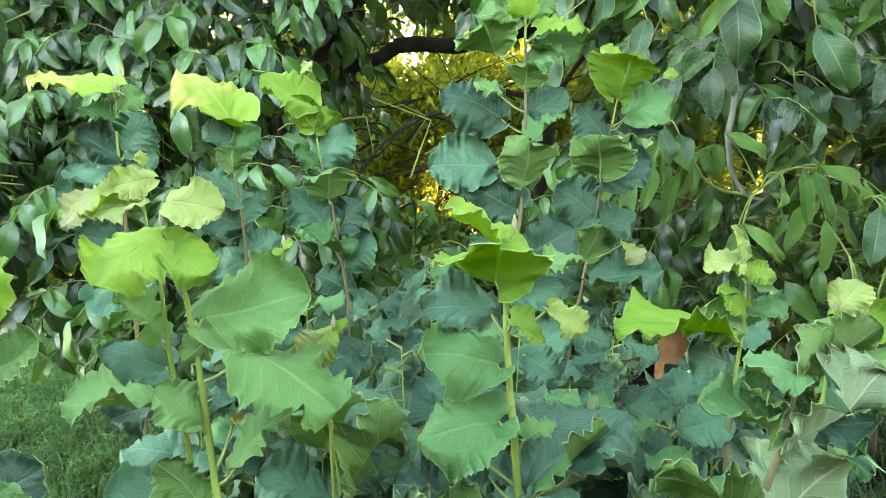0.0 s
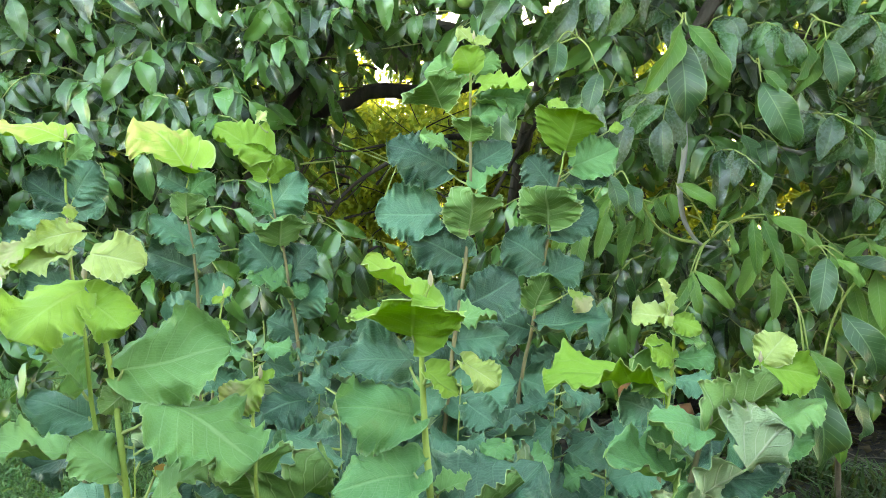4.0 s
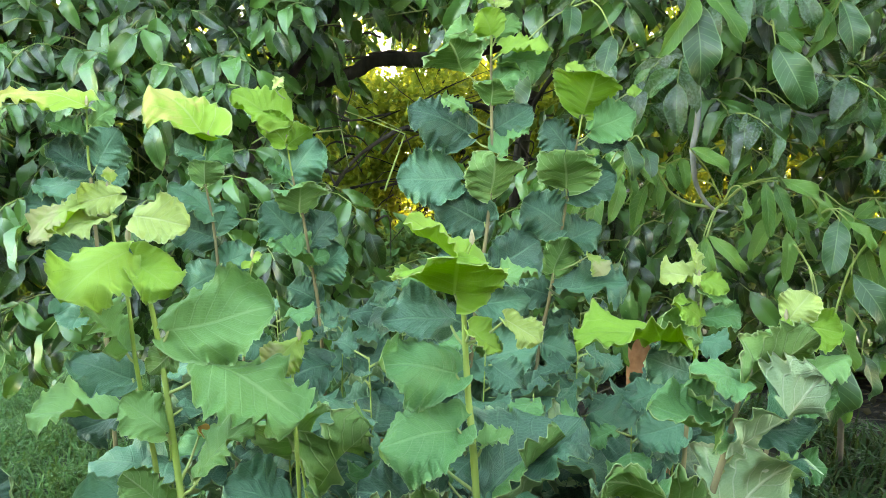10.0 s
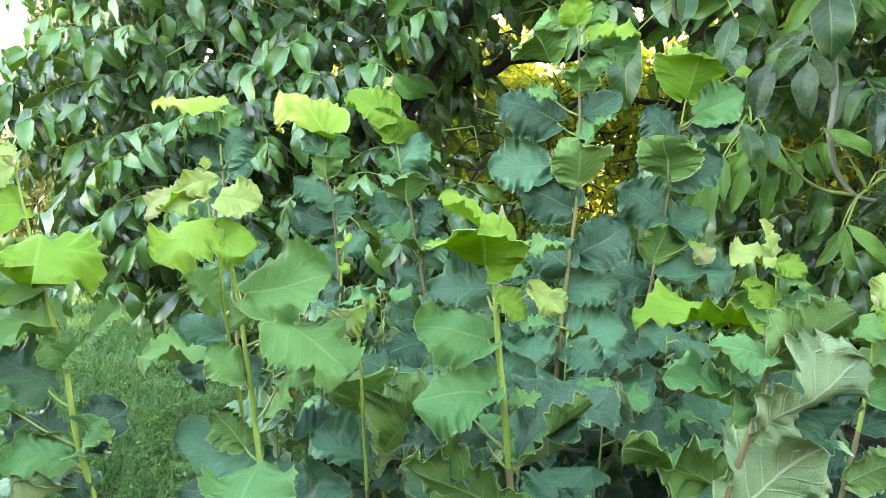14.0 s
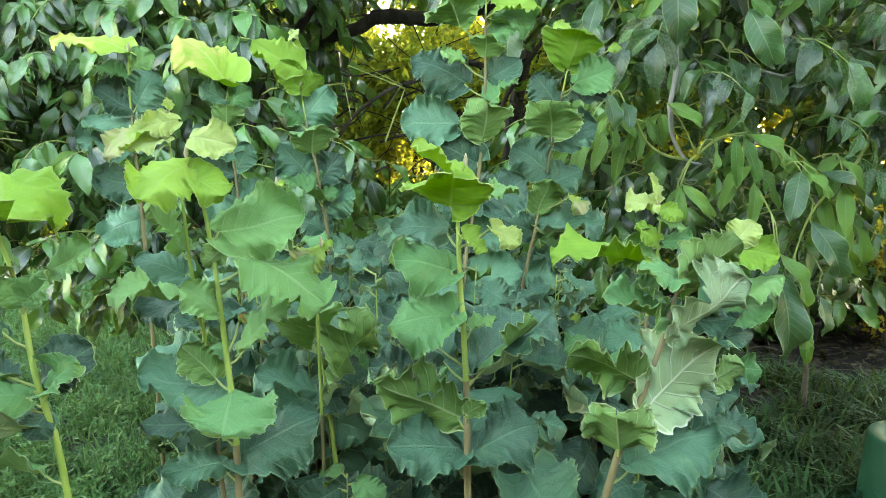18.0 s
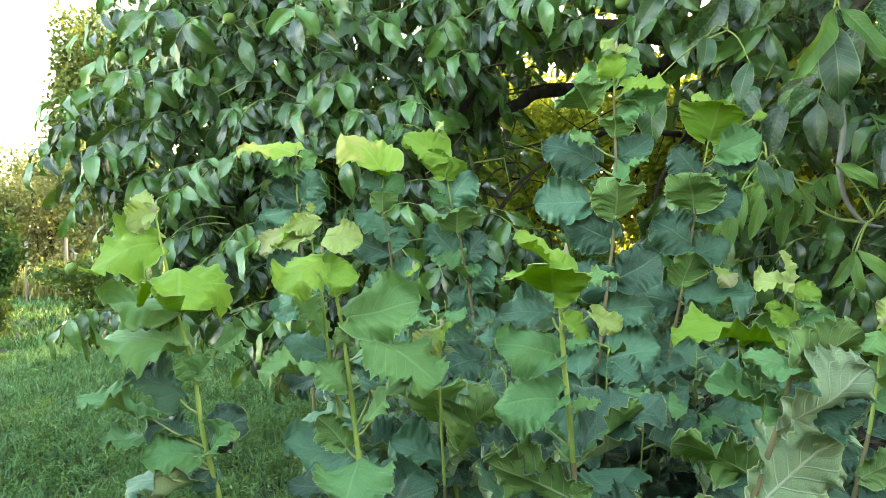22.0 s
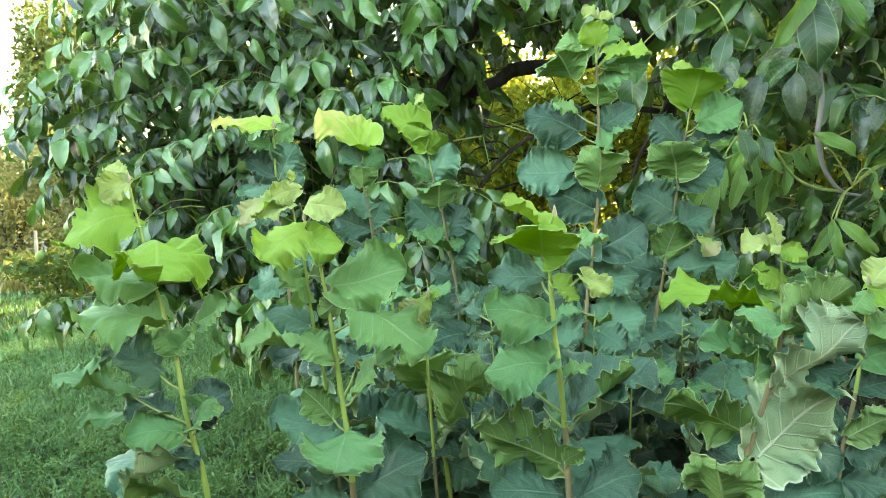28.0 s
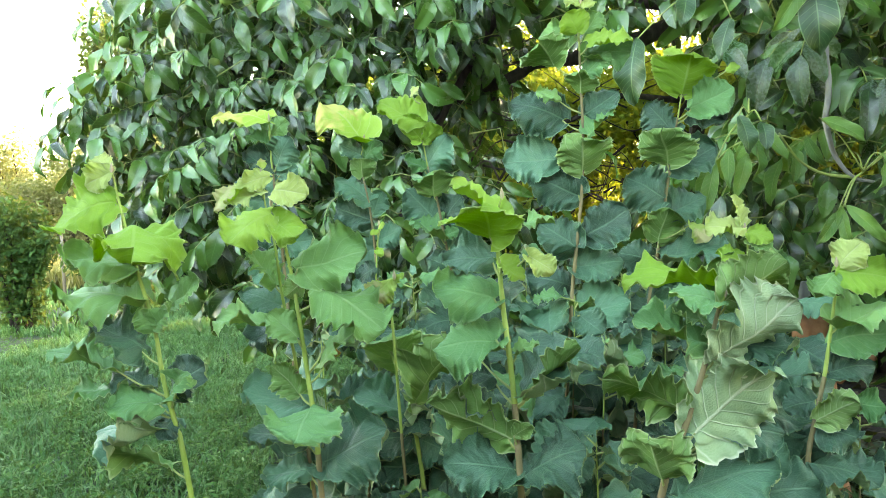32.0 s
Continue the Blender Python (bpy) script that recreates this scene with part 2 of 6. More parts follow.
WALNUT_UP = leaf_material("walnut_leaflet", (0.006, 0.036, 0.012), (0.044, 0.140, 0.040), (0.15, 0.27, 0.10), veins=13, lean=2.6, lit_through=0.14, rough=0.27, relief=0.45, shine=0.8, net_show=0.03, vein_show=0.4, vary=1.6)
WALNUT_STUFF = leaf_material("walnut_foliage", (0.005, 0.032, 0.008), (0.070, 0.200, 0.044), (0.11, 0.21, 0.07), veins=13, lean=2.6, lit_through=0.12, rough=0.25, relief=0.4, shine=0.85, island=True, net_show=0.03, vary=1.7)
WALNUT_YOUNG = leaf_material("walnut_young_leaflet", (0.034, 0.125, 0.022), (0.115, 0.255, 0.050), (0.24, 0.34, 0.12), veins=13, lean=2.6, lit_through=0.26, rough=0.34, relief=0.6, shine=0.35, net_show=0.05, vein_show=0.7)
WALNUT_FULL = leaf_material("walnut_full_leaflet", (0.010, 0.046, 0.018), (0.034, 0.106, 0.038), (0.20, 0.32, 0.13), veins=13, lean=2.6, lit_through=0.14, rough=0.32, relief=0.5, shine=0.5, net_show=0.05, vein_show=0.55, vary=0.7)
M_RACHIS = plain("leaf_stalk", (0.16, 0.22, 0.05), (0.30, 0.36, 0.11), 0.5, 60, 0.2)
M_TWIG = plain("walnut_twig", (0.045, 0.038, 0.028), (0.12, 0.10, 0.08), 0.8, 40, 0.6)
M_BARK = plain("walnut_bark", (0.014, 0.011, 0.009), (0.075, 0.062, 0.05), 0.95, 26, 1.0, 0.03, stretch=(1, 1, 0.25))
M_DEAD = plain("dead_wood", (0.15, 0.145, 0.14), (0.36, 0.35, 0.33), 0.85, 45, 0.7, stretch=(1, 1, 0.3))
M_NUT = plain("green_husk", (0.12, 0.20, 0.045), (0.22, 0.32, 0.085), 0.55, 70, 0.5, 0.002)
M_GRASS = blade_material("grass", (0.011, 0.058, 0.016), (0.050, 0.165, 0.050), (0.19, 0.31, 0.13), lit_through=0.12)
# the grass again, colour darkened for the shade under walnut and hazels
M_GRASS_SHADED = blade_material("shade_toned_grass", (0.003, 0.017, 0.006), (0.012, 0.052, 0.018), (0.05, 0.14, 0.045), lit_through=0.1)
M_STRAW = blade_material("dry_grass", (0.14, 0.15, 0.06), (0.30, 0.26, 0.12), (0.50, 0.43, 0.26))
# yellow end of the range also carries golden sun flecks
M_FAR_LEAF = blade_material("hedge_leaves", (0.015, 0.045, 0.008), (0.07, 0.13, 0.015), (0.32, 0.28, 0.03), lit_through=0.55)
M_BUSH_LEAF = blade_material("bush_leaves", (0.010, 0.045, 0.012), (0.026, 0.085, 0.024), (0.055, 0.125, 0.035), lit_through=0.15)
M_FAR_GREEN = blade_material("far_tree_leaves", (0.03, 0.055, 0.02), (0.075, 0.115, 0.04), (0.15, 0.18, 0.07), lit_through=0.2)
# golden sunlight is put into the leaf colour; these bushes stand in shade
M_SUN_TINT_LEAF = blade_material("sun_tinted_leaves", (0.20, 0.15, 0.02), (0.46, 0.34, 0.04), (0.68, 0.54, 0.10), lit_through=0.4)
# greyed pale tones put distance haze into the leaf colour
M_HAZE_LEAF = blade_material("hazed_bush_leaves", (0.06, 0.08, 0.035), (0.13, 0.14, 0.07), (0.27, 0.26, 0.16), lit_through=0.25)
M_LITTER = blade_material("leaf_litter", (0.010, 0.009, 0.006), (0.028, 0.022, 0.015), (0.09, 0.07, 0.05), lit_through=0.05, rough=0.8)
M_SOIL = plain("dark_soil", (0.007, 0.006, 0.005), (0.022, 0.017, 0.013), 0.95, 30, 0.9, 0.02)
M_TUB_GREEN = plain("green_plastic", (0.006, 0.05, 0.026), (0.015, 0.09, 0.048), 0.5, 12, 0.15, 0.002)
M_TUB_BLACK = plain("black_plastic", (0.008, 0.008, 0.011), (0.025, 0.025, 0.03), 0.38, 14, 0.2, 0.002)
M_STONE = plain("grey_concrete", (0.04, 0.04, 0.042), (0.11, 0.11, 0.11), 0.9, 26, 0.7)
# dark so that the added screen bounces no light forward
M_SCREEN = plain("dark_screen", (0.018, 0.016, 0.014), (0.05, 0.045, 0.04), 0.9, 8, 0.6)
M_STAKE = plain("weathered_stake", (0.12, 0.10, 0.08), (0.24, 0.21, 0.17), 0.85, 30, 0.6, stretch=(1, 1, 0.2))
M_CLAY = plain("clay_brick", (0.24, 0.11, 0.06), (0.42, 0.22, 0.13), 0.85, 40, 0.6)


def ground_material():
    m, nt, out = shader("lawn_ground")
    a, b = grain(nt, 2.2, 6), grain(nt, 26, 5)
    f = maths(nt, "ADD", maths(nt, "MULTIPLY", a, 0.6), maths(nt, "MULTIPLY", b, 0.45))
    col = ramp(nt, f, [(0.3, (0.014, 0.014, 0.008)), (0.5, (0.014, 0.03, 0.009)), (0.75, (0.035, 0.055, 0.016))])
    bump = node(nt, "ShaderNodeBump", [("Strength", 0.8), ("Distance", 0.02), ("Height", b)])
    p = node(nt, "ShaderNodeBsdfPrincipled", [("Base Color", col), ("Roughness", 0.95), ("Normal", bump.outputs[0])])
    nt.links.new(p.outputs[0], out.inputs[0])
    return m


M_GROUND = ground_material()


# ---- mesh helpers ----
def mesh_data(name, verts, faces, mats=(), index=None, uvs=None, smooth=True):
    me = bpy.data.meshes.new(name)
    me.from_pydata([tuple(v) for v in verts], [], faces)
    for m in mats:
        me.materials.append(m)
    if index is not None:
        me.polygons.foreach_set("material_index", np.asarray(index, np.int32))
    me.polygons.foreach_set("use_smooth", np.full(len(me.polygons), smooth))
    if uvs is not None:
        lay = me.uv_layers.new(name="leaf")
        loop = np.empty(len(me.loops), np.int32)
        me.loops.foreach_get("vertex_index", loop)
        lay.data.foreach_set("uv", np.asarray(uvs, np.float32)[loop].ravel())
    me.update()
    return me


def big_mesh(name, verts, quads, mats, uvs=None, smooth=True):
    """Faces of many small pieces at once, all with the same number of corners."""
    me = bpy.data.meshes.new(name)
    v, q = np.asarray(verts, np.float32), np.asarray(quads, np.int32)
    k = q.shape[1]
    me.vertices.add(len(v))
    me.vertices.foreach_set("co", v.ravel())
    me.loops.add(q.size)
    me.loops.foreach_set("vertex_index", q.ravel())
    me.polygons.add(len(q))
    me.polygons.foreach_set("loop_start", np.arange(0, q.size, k, dtype=np.int32))
    me.polygons.foreach_set("use_smooth", np.full(len(q), smooth))
    for m in mats:
        me.materials.append(m)
    if uvs is not None:
        lay = me.uv_layers.new(name="leaf")
        lay.data.foreach_set("uv", np.asarray(uvs, np.float32)[q.ravel()].ravel())
    me.update(calc_edges=True)
    me.validate()
    return me


def under(ob, parent):
    ob.parent = parent
    return ob


def part(name, me, parent, label="", m=None):
    ob = under(new(name, me), parent)
    if m is not None:
        ob.matrix_basis = m
    if label:
        tagged(ob, label)
    return ob


def tube(points, radii, sides=8, wobble=0.0, seed=0):
    """Verts and quads of a round tapering stem along points, with closed ends."""
    r = np.random.RandomState(seed)
    pts = [Vector(p) for p in points]
    verts, faces = [], []
    ref = Vector((0.31, 0.9, 0.17)).normalized()
    for i, p in enumerate(pts):
        d = (pts[min(i + 1, len(pts) - 1)] - pts[max(i - 1, 0)]).normalized()
        a = d.cross(ref).normalized() if abs(d.dot(ref)) < 0.95 else d.cross(Vector((1, 0, 0))).normalized()
        b = d.cross(a)
        for k in range(sides):
            t = 2 * math.pi * k / sides
            rr = radii[i] * (1 + wobble * (r.rand() - 0.5))
            verts.append(p + a * math.cos(t) * rr + b * math.sin(t) * rr)
    for i in range(len(pts) - 1):
        for k in range(sides):
            j = (k + 1) % sides
            faces.append((i * sides + k, i * sides + j, (i + 1) * sides + j, (i + 1) * sides + k))
    faces.append(tuple(range(sides - 1, -1, -1)))
    faces.append(tuple((len(pts) - 1) * sides + k for k in range(sides)))
    return verts, faces


def smooth_line(pts, n):
    """n points on a Catmull-Rom curve through pts."""
    p = np.array(pts, float)
    p = np.vstack([2 * p[0] - p[1], p, 2 * p[-1] - p[-2]])
    out = []
    for s in np.linspace(0, len(p) - 3 - 1e-6, n):
        i = int(s)
        t = s - i
        a, b, c, d = p[i], p[i + 1], p[i + 2], p[i + 3]
        out.append(0.5 * (2 * b + (c - a) * t + (2 * a - 5 * b + 4 * c - d) * t * t + (3 * b - a - 3 * c + d) * t ** 3))
    return np.array(out)


def lathe(profile, sides=40):
    verts, faces = [], []
    for r, z in profile:
        for k in range(sides):
            t = 2 * math.pi * k / sides
            verts.append((r * math.cos(t), r * math.sin(t), z))
    for i in range(len(profile) - 1):
        for k in range(sides):
            j = (k + 1) % sides
            faces.append((i * sides + k, i * sides + j, (i + 1) * sides + j, (i + 1) * sides + k))
    return verts, faces


# ---- leaves ----
def hazel_blade(length, width, fold, droop, seed, n=54, k=10, crimp=1.0):
    """A hazel blade with its base at the origin and tip on +y, upper side +z: heart-shaped base, broad shoulders, shallow lobes
    with fine double teeth, a short tip, ribs along the veins and a waved margin. Returns verts, faces, material index and uv."""
    r = np.random.RandomState(seed)
    ph = r.rand(10) * 6.28
    us = np.linspace(0, 1, n)
    vs = np.linspace(-1, 1, 2 * k + 1)
    U, V = np.meshgrid(us, vs, indexing="ij")
    A, S = np.abs(V), np.where(V > 0, 1.0, -1.0)
    broad = r.uniform(0.46, 0.58)
    prof = np.sin(np.pi * us ** r.uniform(0.78, 0.98)) ** broad
    prof = prof + 0.05 * np.exp(-((us - 0.68) / 0.10) ** 2) + 0.03 * np.sin(us * 11 + ph[2]) * np.sin(np.pi * us)
    prof[0], prof[-1] = 0.12, 0.012
    rough = r.uniform(0.7, 1.3) * crimp
    # a lobe at the end of each vein, leaning to the tip, with a finer tooth on it
    lobe = (U * 7.5 + 0.5 + 0.12 * np.sin(ph[0] + S * 2)) % 1.0
    tooth = (0.115 + 0.05 * np.sin(U * 5 + ph[0] * S)) * ((1 - lobe) ** 0.7 * np.minimum(1, lobe * 4) - 0.5)
    tooth = (tooth + 0.024 * np.where(np.arange(n) % 2, 1.0, -1.0)[:, None]) * rough * (0.35 + 0.65 * np.minimum(1, U * 3))
    tooth[0], tooth[-1] = 0, 0
    skew = r.uniform(-0.10, 0.10)
    w = width * 0.5 * (prof[:, None] + tooth * A ** 4) * (1 + S * (skew + 0.06 * np.sin(3 * U + ph[1])))
    x = V * w
    y = length * (U - 0.12 * A ** 2 * np.maximum(0, 1 - U / 0.22) + 0.14 * A * U * (1 - U))
    z = math.tan(radians(min(abs(fold), 65)) * 0.75) * (1 if fold >= 0 else -1) * np.abs(x) * (1 - 0.25 * A)
    ww = min(width, length * 1.05)
    rib = np.cos((U * 7.5 - A * 3.2 * (0.25 + 0.9 * U)) * 2 * math.pi)
    z = z - 0.0016 * length / 0.1 * rib * A ** 0.6
    ruff = A ** 2.2 * np.sin(np.pi * np.clip(U, 0.04, 1)) ** 0.4 * rough
    z = z + ww * ruff * (0.12 * np.sin(U * 9 + ph[3] + 2 * S) + 0.085 * np.sin(U * 18 + ph[4] * S) + 0.05 * A * np.sin((U * 7.5 + ph[9]) * 2 * math.pi + 2 * S) + 0.03 * A ** 2 * np.sin(U * 71 + ph[7] * S))
    z = z + ww * 0.06 * np.sin(U * 3.6 + V * 2.6 + ph[5]) + ww * 0.03 * np.sin(U * 8 + ph[1]) * np.cos(V * 5 + ph[2])
    # parts of the margin roll up or down
    z = z + ww * crimp * r.uniform(0.2, 0.7) * np.maximum(0, A - 0.6) * np.sin(ph[6] + U * 5.0 * S + ph[8] * S)
    top = np.stack([x, y, z], 2)
    bendy = np.radians(droop)
    # bend along the midrib, then turn the chord back on to +y
    yy, zz = top[:, :, 1].copy(), top[:, :, 2].copy()
    if abs(bendy) > 1e-3:
        R = length / bendy
        ang = yy / R
        top[:, :, 1] = (R + zz) * np.sin(ang)
        top[:, :, 2] = (R + zz) * np.cos(ang) - R
    c, s = math.cos(bendy / 2), math.sin(bendy / 2)
    y2, z2 = top[:, :, 1] * c - top[:, :, 2] * s, top[:, :, 1] * s + top[:, :, 2] * c
    top[:, :, 1], top[:, :, 2] = y2, z2
    m = 2 * k + 1
    low = top.copy()
    low[:, :, 2] -= 0.0009
    verts = np.vstack([top.reshape(-1, 3), low.reshape(-1, 3)])
    uvs = [(u, v * 0.5 + 0.5) for u in us for v in vs] * 2
    faces, index, o = [], [], n * m
    for i in range(n - 1):
        for j in range(m - 1):
            a, b, c2, d = i * m + j, i * m + j + 1, (i + 1) * m + j + 1, (i + 1) * m + j
            faces.append((a, b, c2, d))
            index.append(0)
            faces.append((o + a, o + d, o + c2, o + b))
            index.append(1)
    ring = [(i, 0) for i in range(n)] + [(n - 1, j) for j in range(1, m)] + [(i, m - 1) for i in range(n - 2, -1, -1)] + [(0, j) for j in range(m - 2, 0, -1)]
    for (i, j), (p, q) in zip(ring, ring[1:] + ring[:1]):
        faces.append((i * m + j, o + i * m + j, o + p * m + q, p * m + q))
        index.append(2)
    return verts, faces, index, uvs


def frame_along(d, roll):
    """Turn with +y along d and +z (the upper side) as far up and to the front as it goes, then rolled about d."""
    d = Vector(d).normalized()
    steep = abs(d.z) ** 2.5
    ref = Vector((0, -0.35 - 1.6 * steep, 1.0 - 0.95 * steep))
    n = (ref - d * ref.dot(d)).normalized()
    n = Matrix.Rotation(radians(roll), 3, d) @ n
    x = d.cross(n)
    return Matrix((x, d, n)).transposed()


counter = [0]


PATCHED = {
    6: leaf_material("hazel_dried", (0.26, 0.11, 0.03), (0.48, 0.24, 0.07), (0.5, 0.3, 0.12), lit_through=0.2, rough=0.8, relief=1.0, spots=0.4),
    4: leaf_material("hazel_yellowing", (0.38, 0.60, 0.08), (0.52, 0.74, 0.15), (0.58, 0.72, 0.26), vary=0.4, lit_through=0.42, rough=0.5, relief=0.9, vein_show=0.85, patch=(0.70, 0.65, 0.20)),
    5: leaf_material("hazel_browned", (0.30, 0.46, 0.10), (0.46, 0.60, 0.18), (0.5, 0.6, 0.2), lit_through=0.4, rough=0.6, relief=0.9, spots=0.3, vein_show=0.6, patch=(0.62, 0.56, 0.32)),
}


def tone_materials(tone):
    if tone in PATCHED:
        return [PATCHED[tone], HAZEL_DOWN[1], M_EDGE_YOUNG]
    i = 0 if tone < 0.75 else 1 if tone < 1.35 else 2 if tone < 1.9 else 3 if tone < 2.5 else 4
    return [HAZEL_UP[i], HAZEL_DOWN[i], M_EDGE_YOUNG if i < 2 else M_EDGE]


def add_leaf(plant, base, d, roll, length, width, tone, fold, droop, foot=None, n=54, k=10, me=None):
    """One blade as a part of the plant, with its stalk down to foot on the stem."""
    counter[0] += 1
    if me is None:
        v, fc, ix, uv = hazel_blade(length, width, fold, droop, counter[0], n, k, 0.7 if tone == 4 else 0.9 if tone < 1.5 else 1.0)
        me = mesh_data("leaf", v, fc, tone_materials(tone), ix, uv)
    m = Matrix.Translation(base) @ frame_along(d, roll).to_4x4()
    ob = part("leaf", me, plant, m=m)
    if foot is not None:
        inv = m.inverted()
        a, b = inv @ Vector(foot), Vector((0, length * 0.03, -0.0006))
        mid = (a + b) * 0.5 + inv.to_3x3() @ Vector((0, 0, -0.004))
        pv, pf = tube(smooth_line([a, mid, b], 6), np.linspace(0.0022, 0.0013, 6), 6)
        part("petiole", mesh_data("petiole", pv, pf, [M_PETIOLE]), ob)
    return ob


class Shoot:
    pass


def hazel(y, line, label, radius=0.0070, brown=0.55, group="hazel shoots of the clump", lean=0.0, bud=0.6):
    """One hazel shoot: line holds (x, z) of its stem from the ground up, in the plane y; lean moves the foot in y."""
    p = Shoot()
    p.y, p.line = y, line
    xs, zs = [a for a, _ in line], [b for _, b in line]
    p.at = lambda z: Vector((float(np.interp(z, zs, xs)), y + lean * max(0.0, 1 - z / zs[-1]), z))
    p.top = zs[-1]
    p.ob = new("hazel_shoot")
    p.ob.location = (xs[0], y + lean, 0)
    tagged(p.ob, label, "shrub", group)
    c = smooth_line([(x - xs[0], p.at(z).y - y - lean, z) for x, z in line], 40)
    rad = [0.74 * radius * (1.05 - 0.5 * (i / 39) - 0.28 * (i / 39) ** 4) * (1 + 0.05 * math.sin(i * 2.1)) for i in range(40)]
    v, f = tube(c, rad, 10, 0.06, int(1000 * abs(y)) + len(line))
    cut = int(40 * brown)
    index = [0 if i // 10 < cut else 1 for i in range(39 * 10)] + [0, 1]
    part("stem", mesh_data("stem", v, f, [M_STEM_BROWN, M_STEM_GREEN], index), p.ob)
    # winter bud scales at the tip
    bv, bf = lathe([(0.0016 * bud, 0.0), (0.0048 * bud, 0.006 * bud), (0.0054 * bud, 0.012 * bud), (0.0033 * bud, 0.021 * bud), (0.0006, 0.029 * bud)], 8)
    part("bud", mesh_data("bud", bv, bf, [M_BUD if bud > 0.5 else M_PETIOLE]), p.ob, "small pale bud", Matrix.Translation((xs[-1] - xs[0], p.at(zs[-1]).y - y - lean, zs[-1] - 0.004)))
    return p


def leaf(p, z, ox, oy, az, el, roll, length, width, tone, fold, droop):
    """A leaf of shoot p whose blade starts at height z, ox and oy off the stem, and runs along az and el."""
    c = p.at(z)
    base = c + Vector((ox, oy, 0)) - p.ob.location
    d = Vector((math.cos(radians(el)) * math.cos(radians(az)), math.cos(radians(el)) * math.sin(radians(az)), math.sin(radians(el))))
    foot = p.at(max(z - 0.012 - 0.4 * math.hypot(ox, oy), 0.02)) - p.ob.location
    add_leaf(p.ob, base, d, roll, length, width, tone, fold, droop, foot)


MATURE = []
SPARE_KINDS = 9


def spare_leaves(p, z0, z1, step, seed, size=0.105, tone=3, dark=0.85):
    """Leaves up a stem in the plant's own spiral, old ones below."""
    r = np.random.RandomState(seed)
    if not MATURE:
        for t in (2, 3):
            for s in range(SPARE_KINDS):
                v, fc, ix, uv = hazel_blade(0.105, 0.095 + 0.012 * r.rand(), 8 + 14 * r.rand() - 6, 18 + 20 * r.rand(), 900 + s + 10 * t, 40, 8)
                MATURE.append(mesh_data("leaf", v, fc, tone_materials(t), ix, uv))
    a, z = r.rand() * 360, z0
    while z < z1:
        a += 137 + r.uniform(-25, 25)
        el = r.uniform(-40, 15)
        d = Vector((math.cos(radians(a)) * math.cos(radians(el)), math.sin(radians(a)) * math.cos(radians(el)), math.sin(radians(el))))
        c = p.at(z)
        foot = c - p.ob.location
        out = Vector((d.x, d.y, 0.35)) * r.uniform(0.012, 0.03)
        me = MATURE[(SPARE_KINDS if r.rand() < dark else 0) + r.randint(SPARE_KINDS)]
        ob = add_leaf(p.ob, foot + out, d, r.uniform(-25, 25), size, size, 3, 0, 0, None, me=me)
        ob.scale = [size / 0.105 * r.uniform(0.75, 1.2)] * 3
        pv, pf = tube([foot, foot + out * 0.6, foot + out * 1.05], [0.0022, 0.0018, 0.0014], 6)
        part("petiole", mesh_data("petiole", pv, pf, [M_PETIOLE]), p.ob)
        z += step * r.uniform(0.7, 1.3)


# ---- ground ----
def height(x, y):
    return 0.02 * math.sin(0.9 * x + 0.4) * math.sin(0.7 * y) + 0.012 * math.sin(2.3 * x + 1.1 * y)


def build_ground():
    near = np.linspace(-14, 14, 85)
    xs = np.concatenate([[-1500, -400, -120, -50, -25], near, [25, 50, 120, 400, 1500]])
    ys = np.concatenate([[-1500, -400, -100, -30, -15], np.linspace(-6, 22, 85), [30, 50, 120, 400, 1500]])
    v = [(x, y, height(x, y) if abs(x) < 14.1 and -6.1 < y < 22.1 else -0.01) for y in ys for x in xs]
    n = len(xs)
    f = [(j * n + i, j * n + i + 1, (j + 1) * n + i + 1, (j + 1) * n + i) for j in range(len(ys) - 1) for i in range(n - 1)]
    tagged(new("ground", mesh_data("ground", v, f, [M_GROUND])), "grassy garden ground reaching to the horizon", "ground", kind="structure")


build_ground()


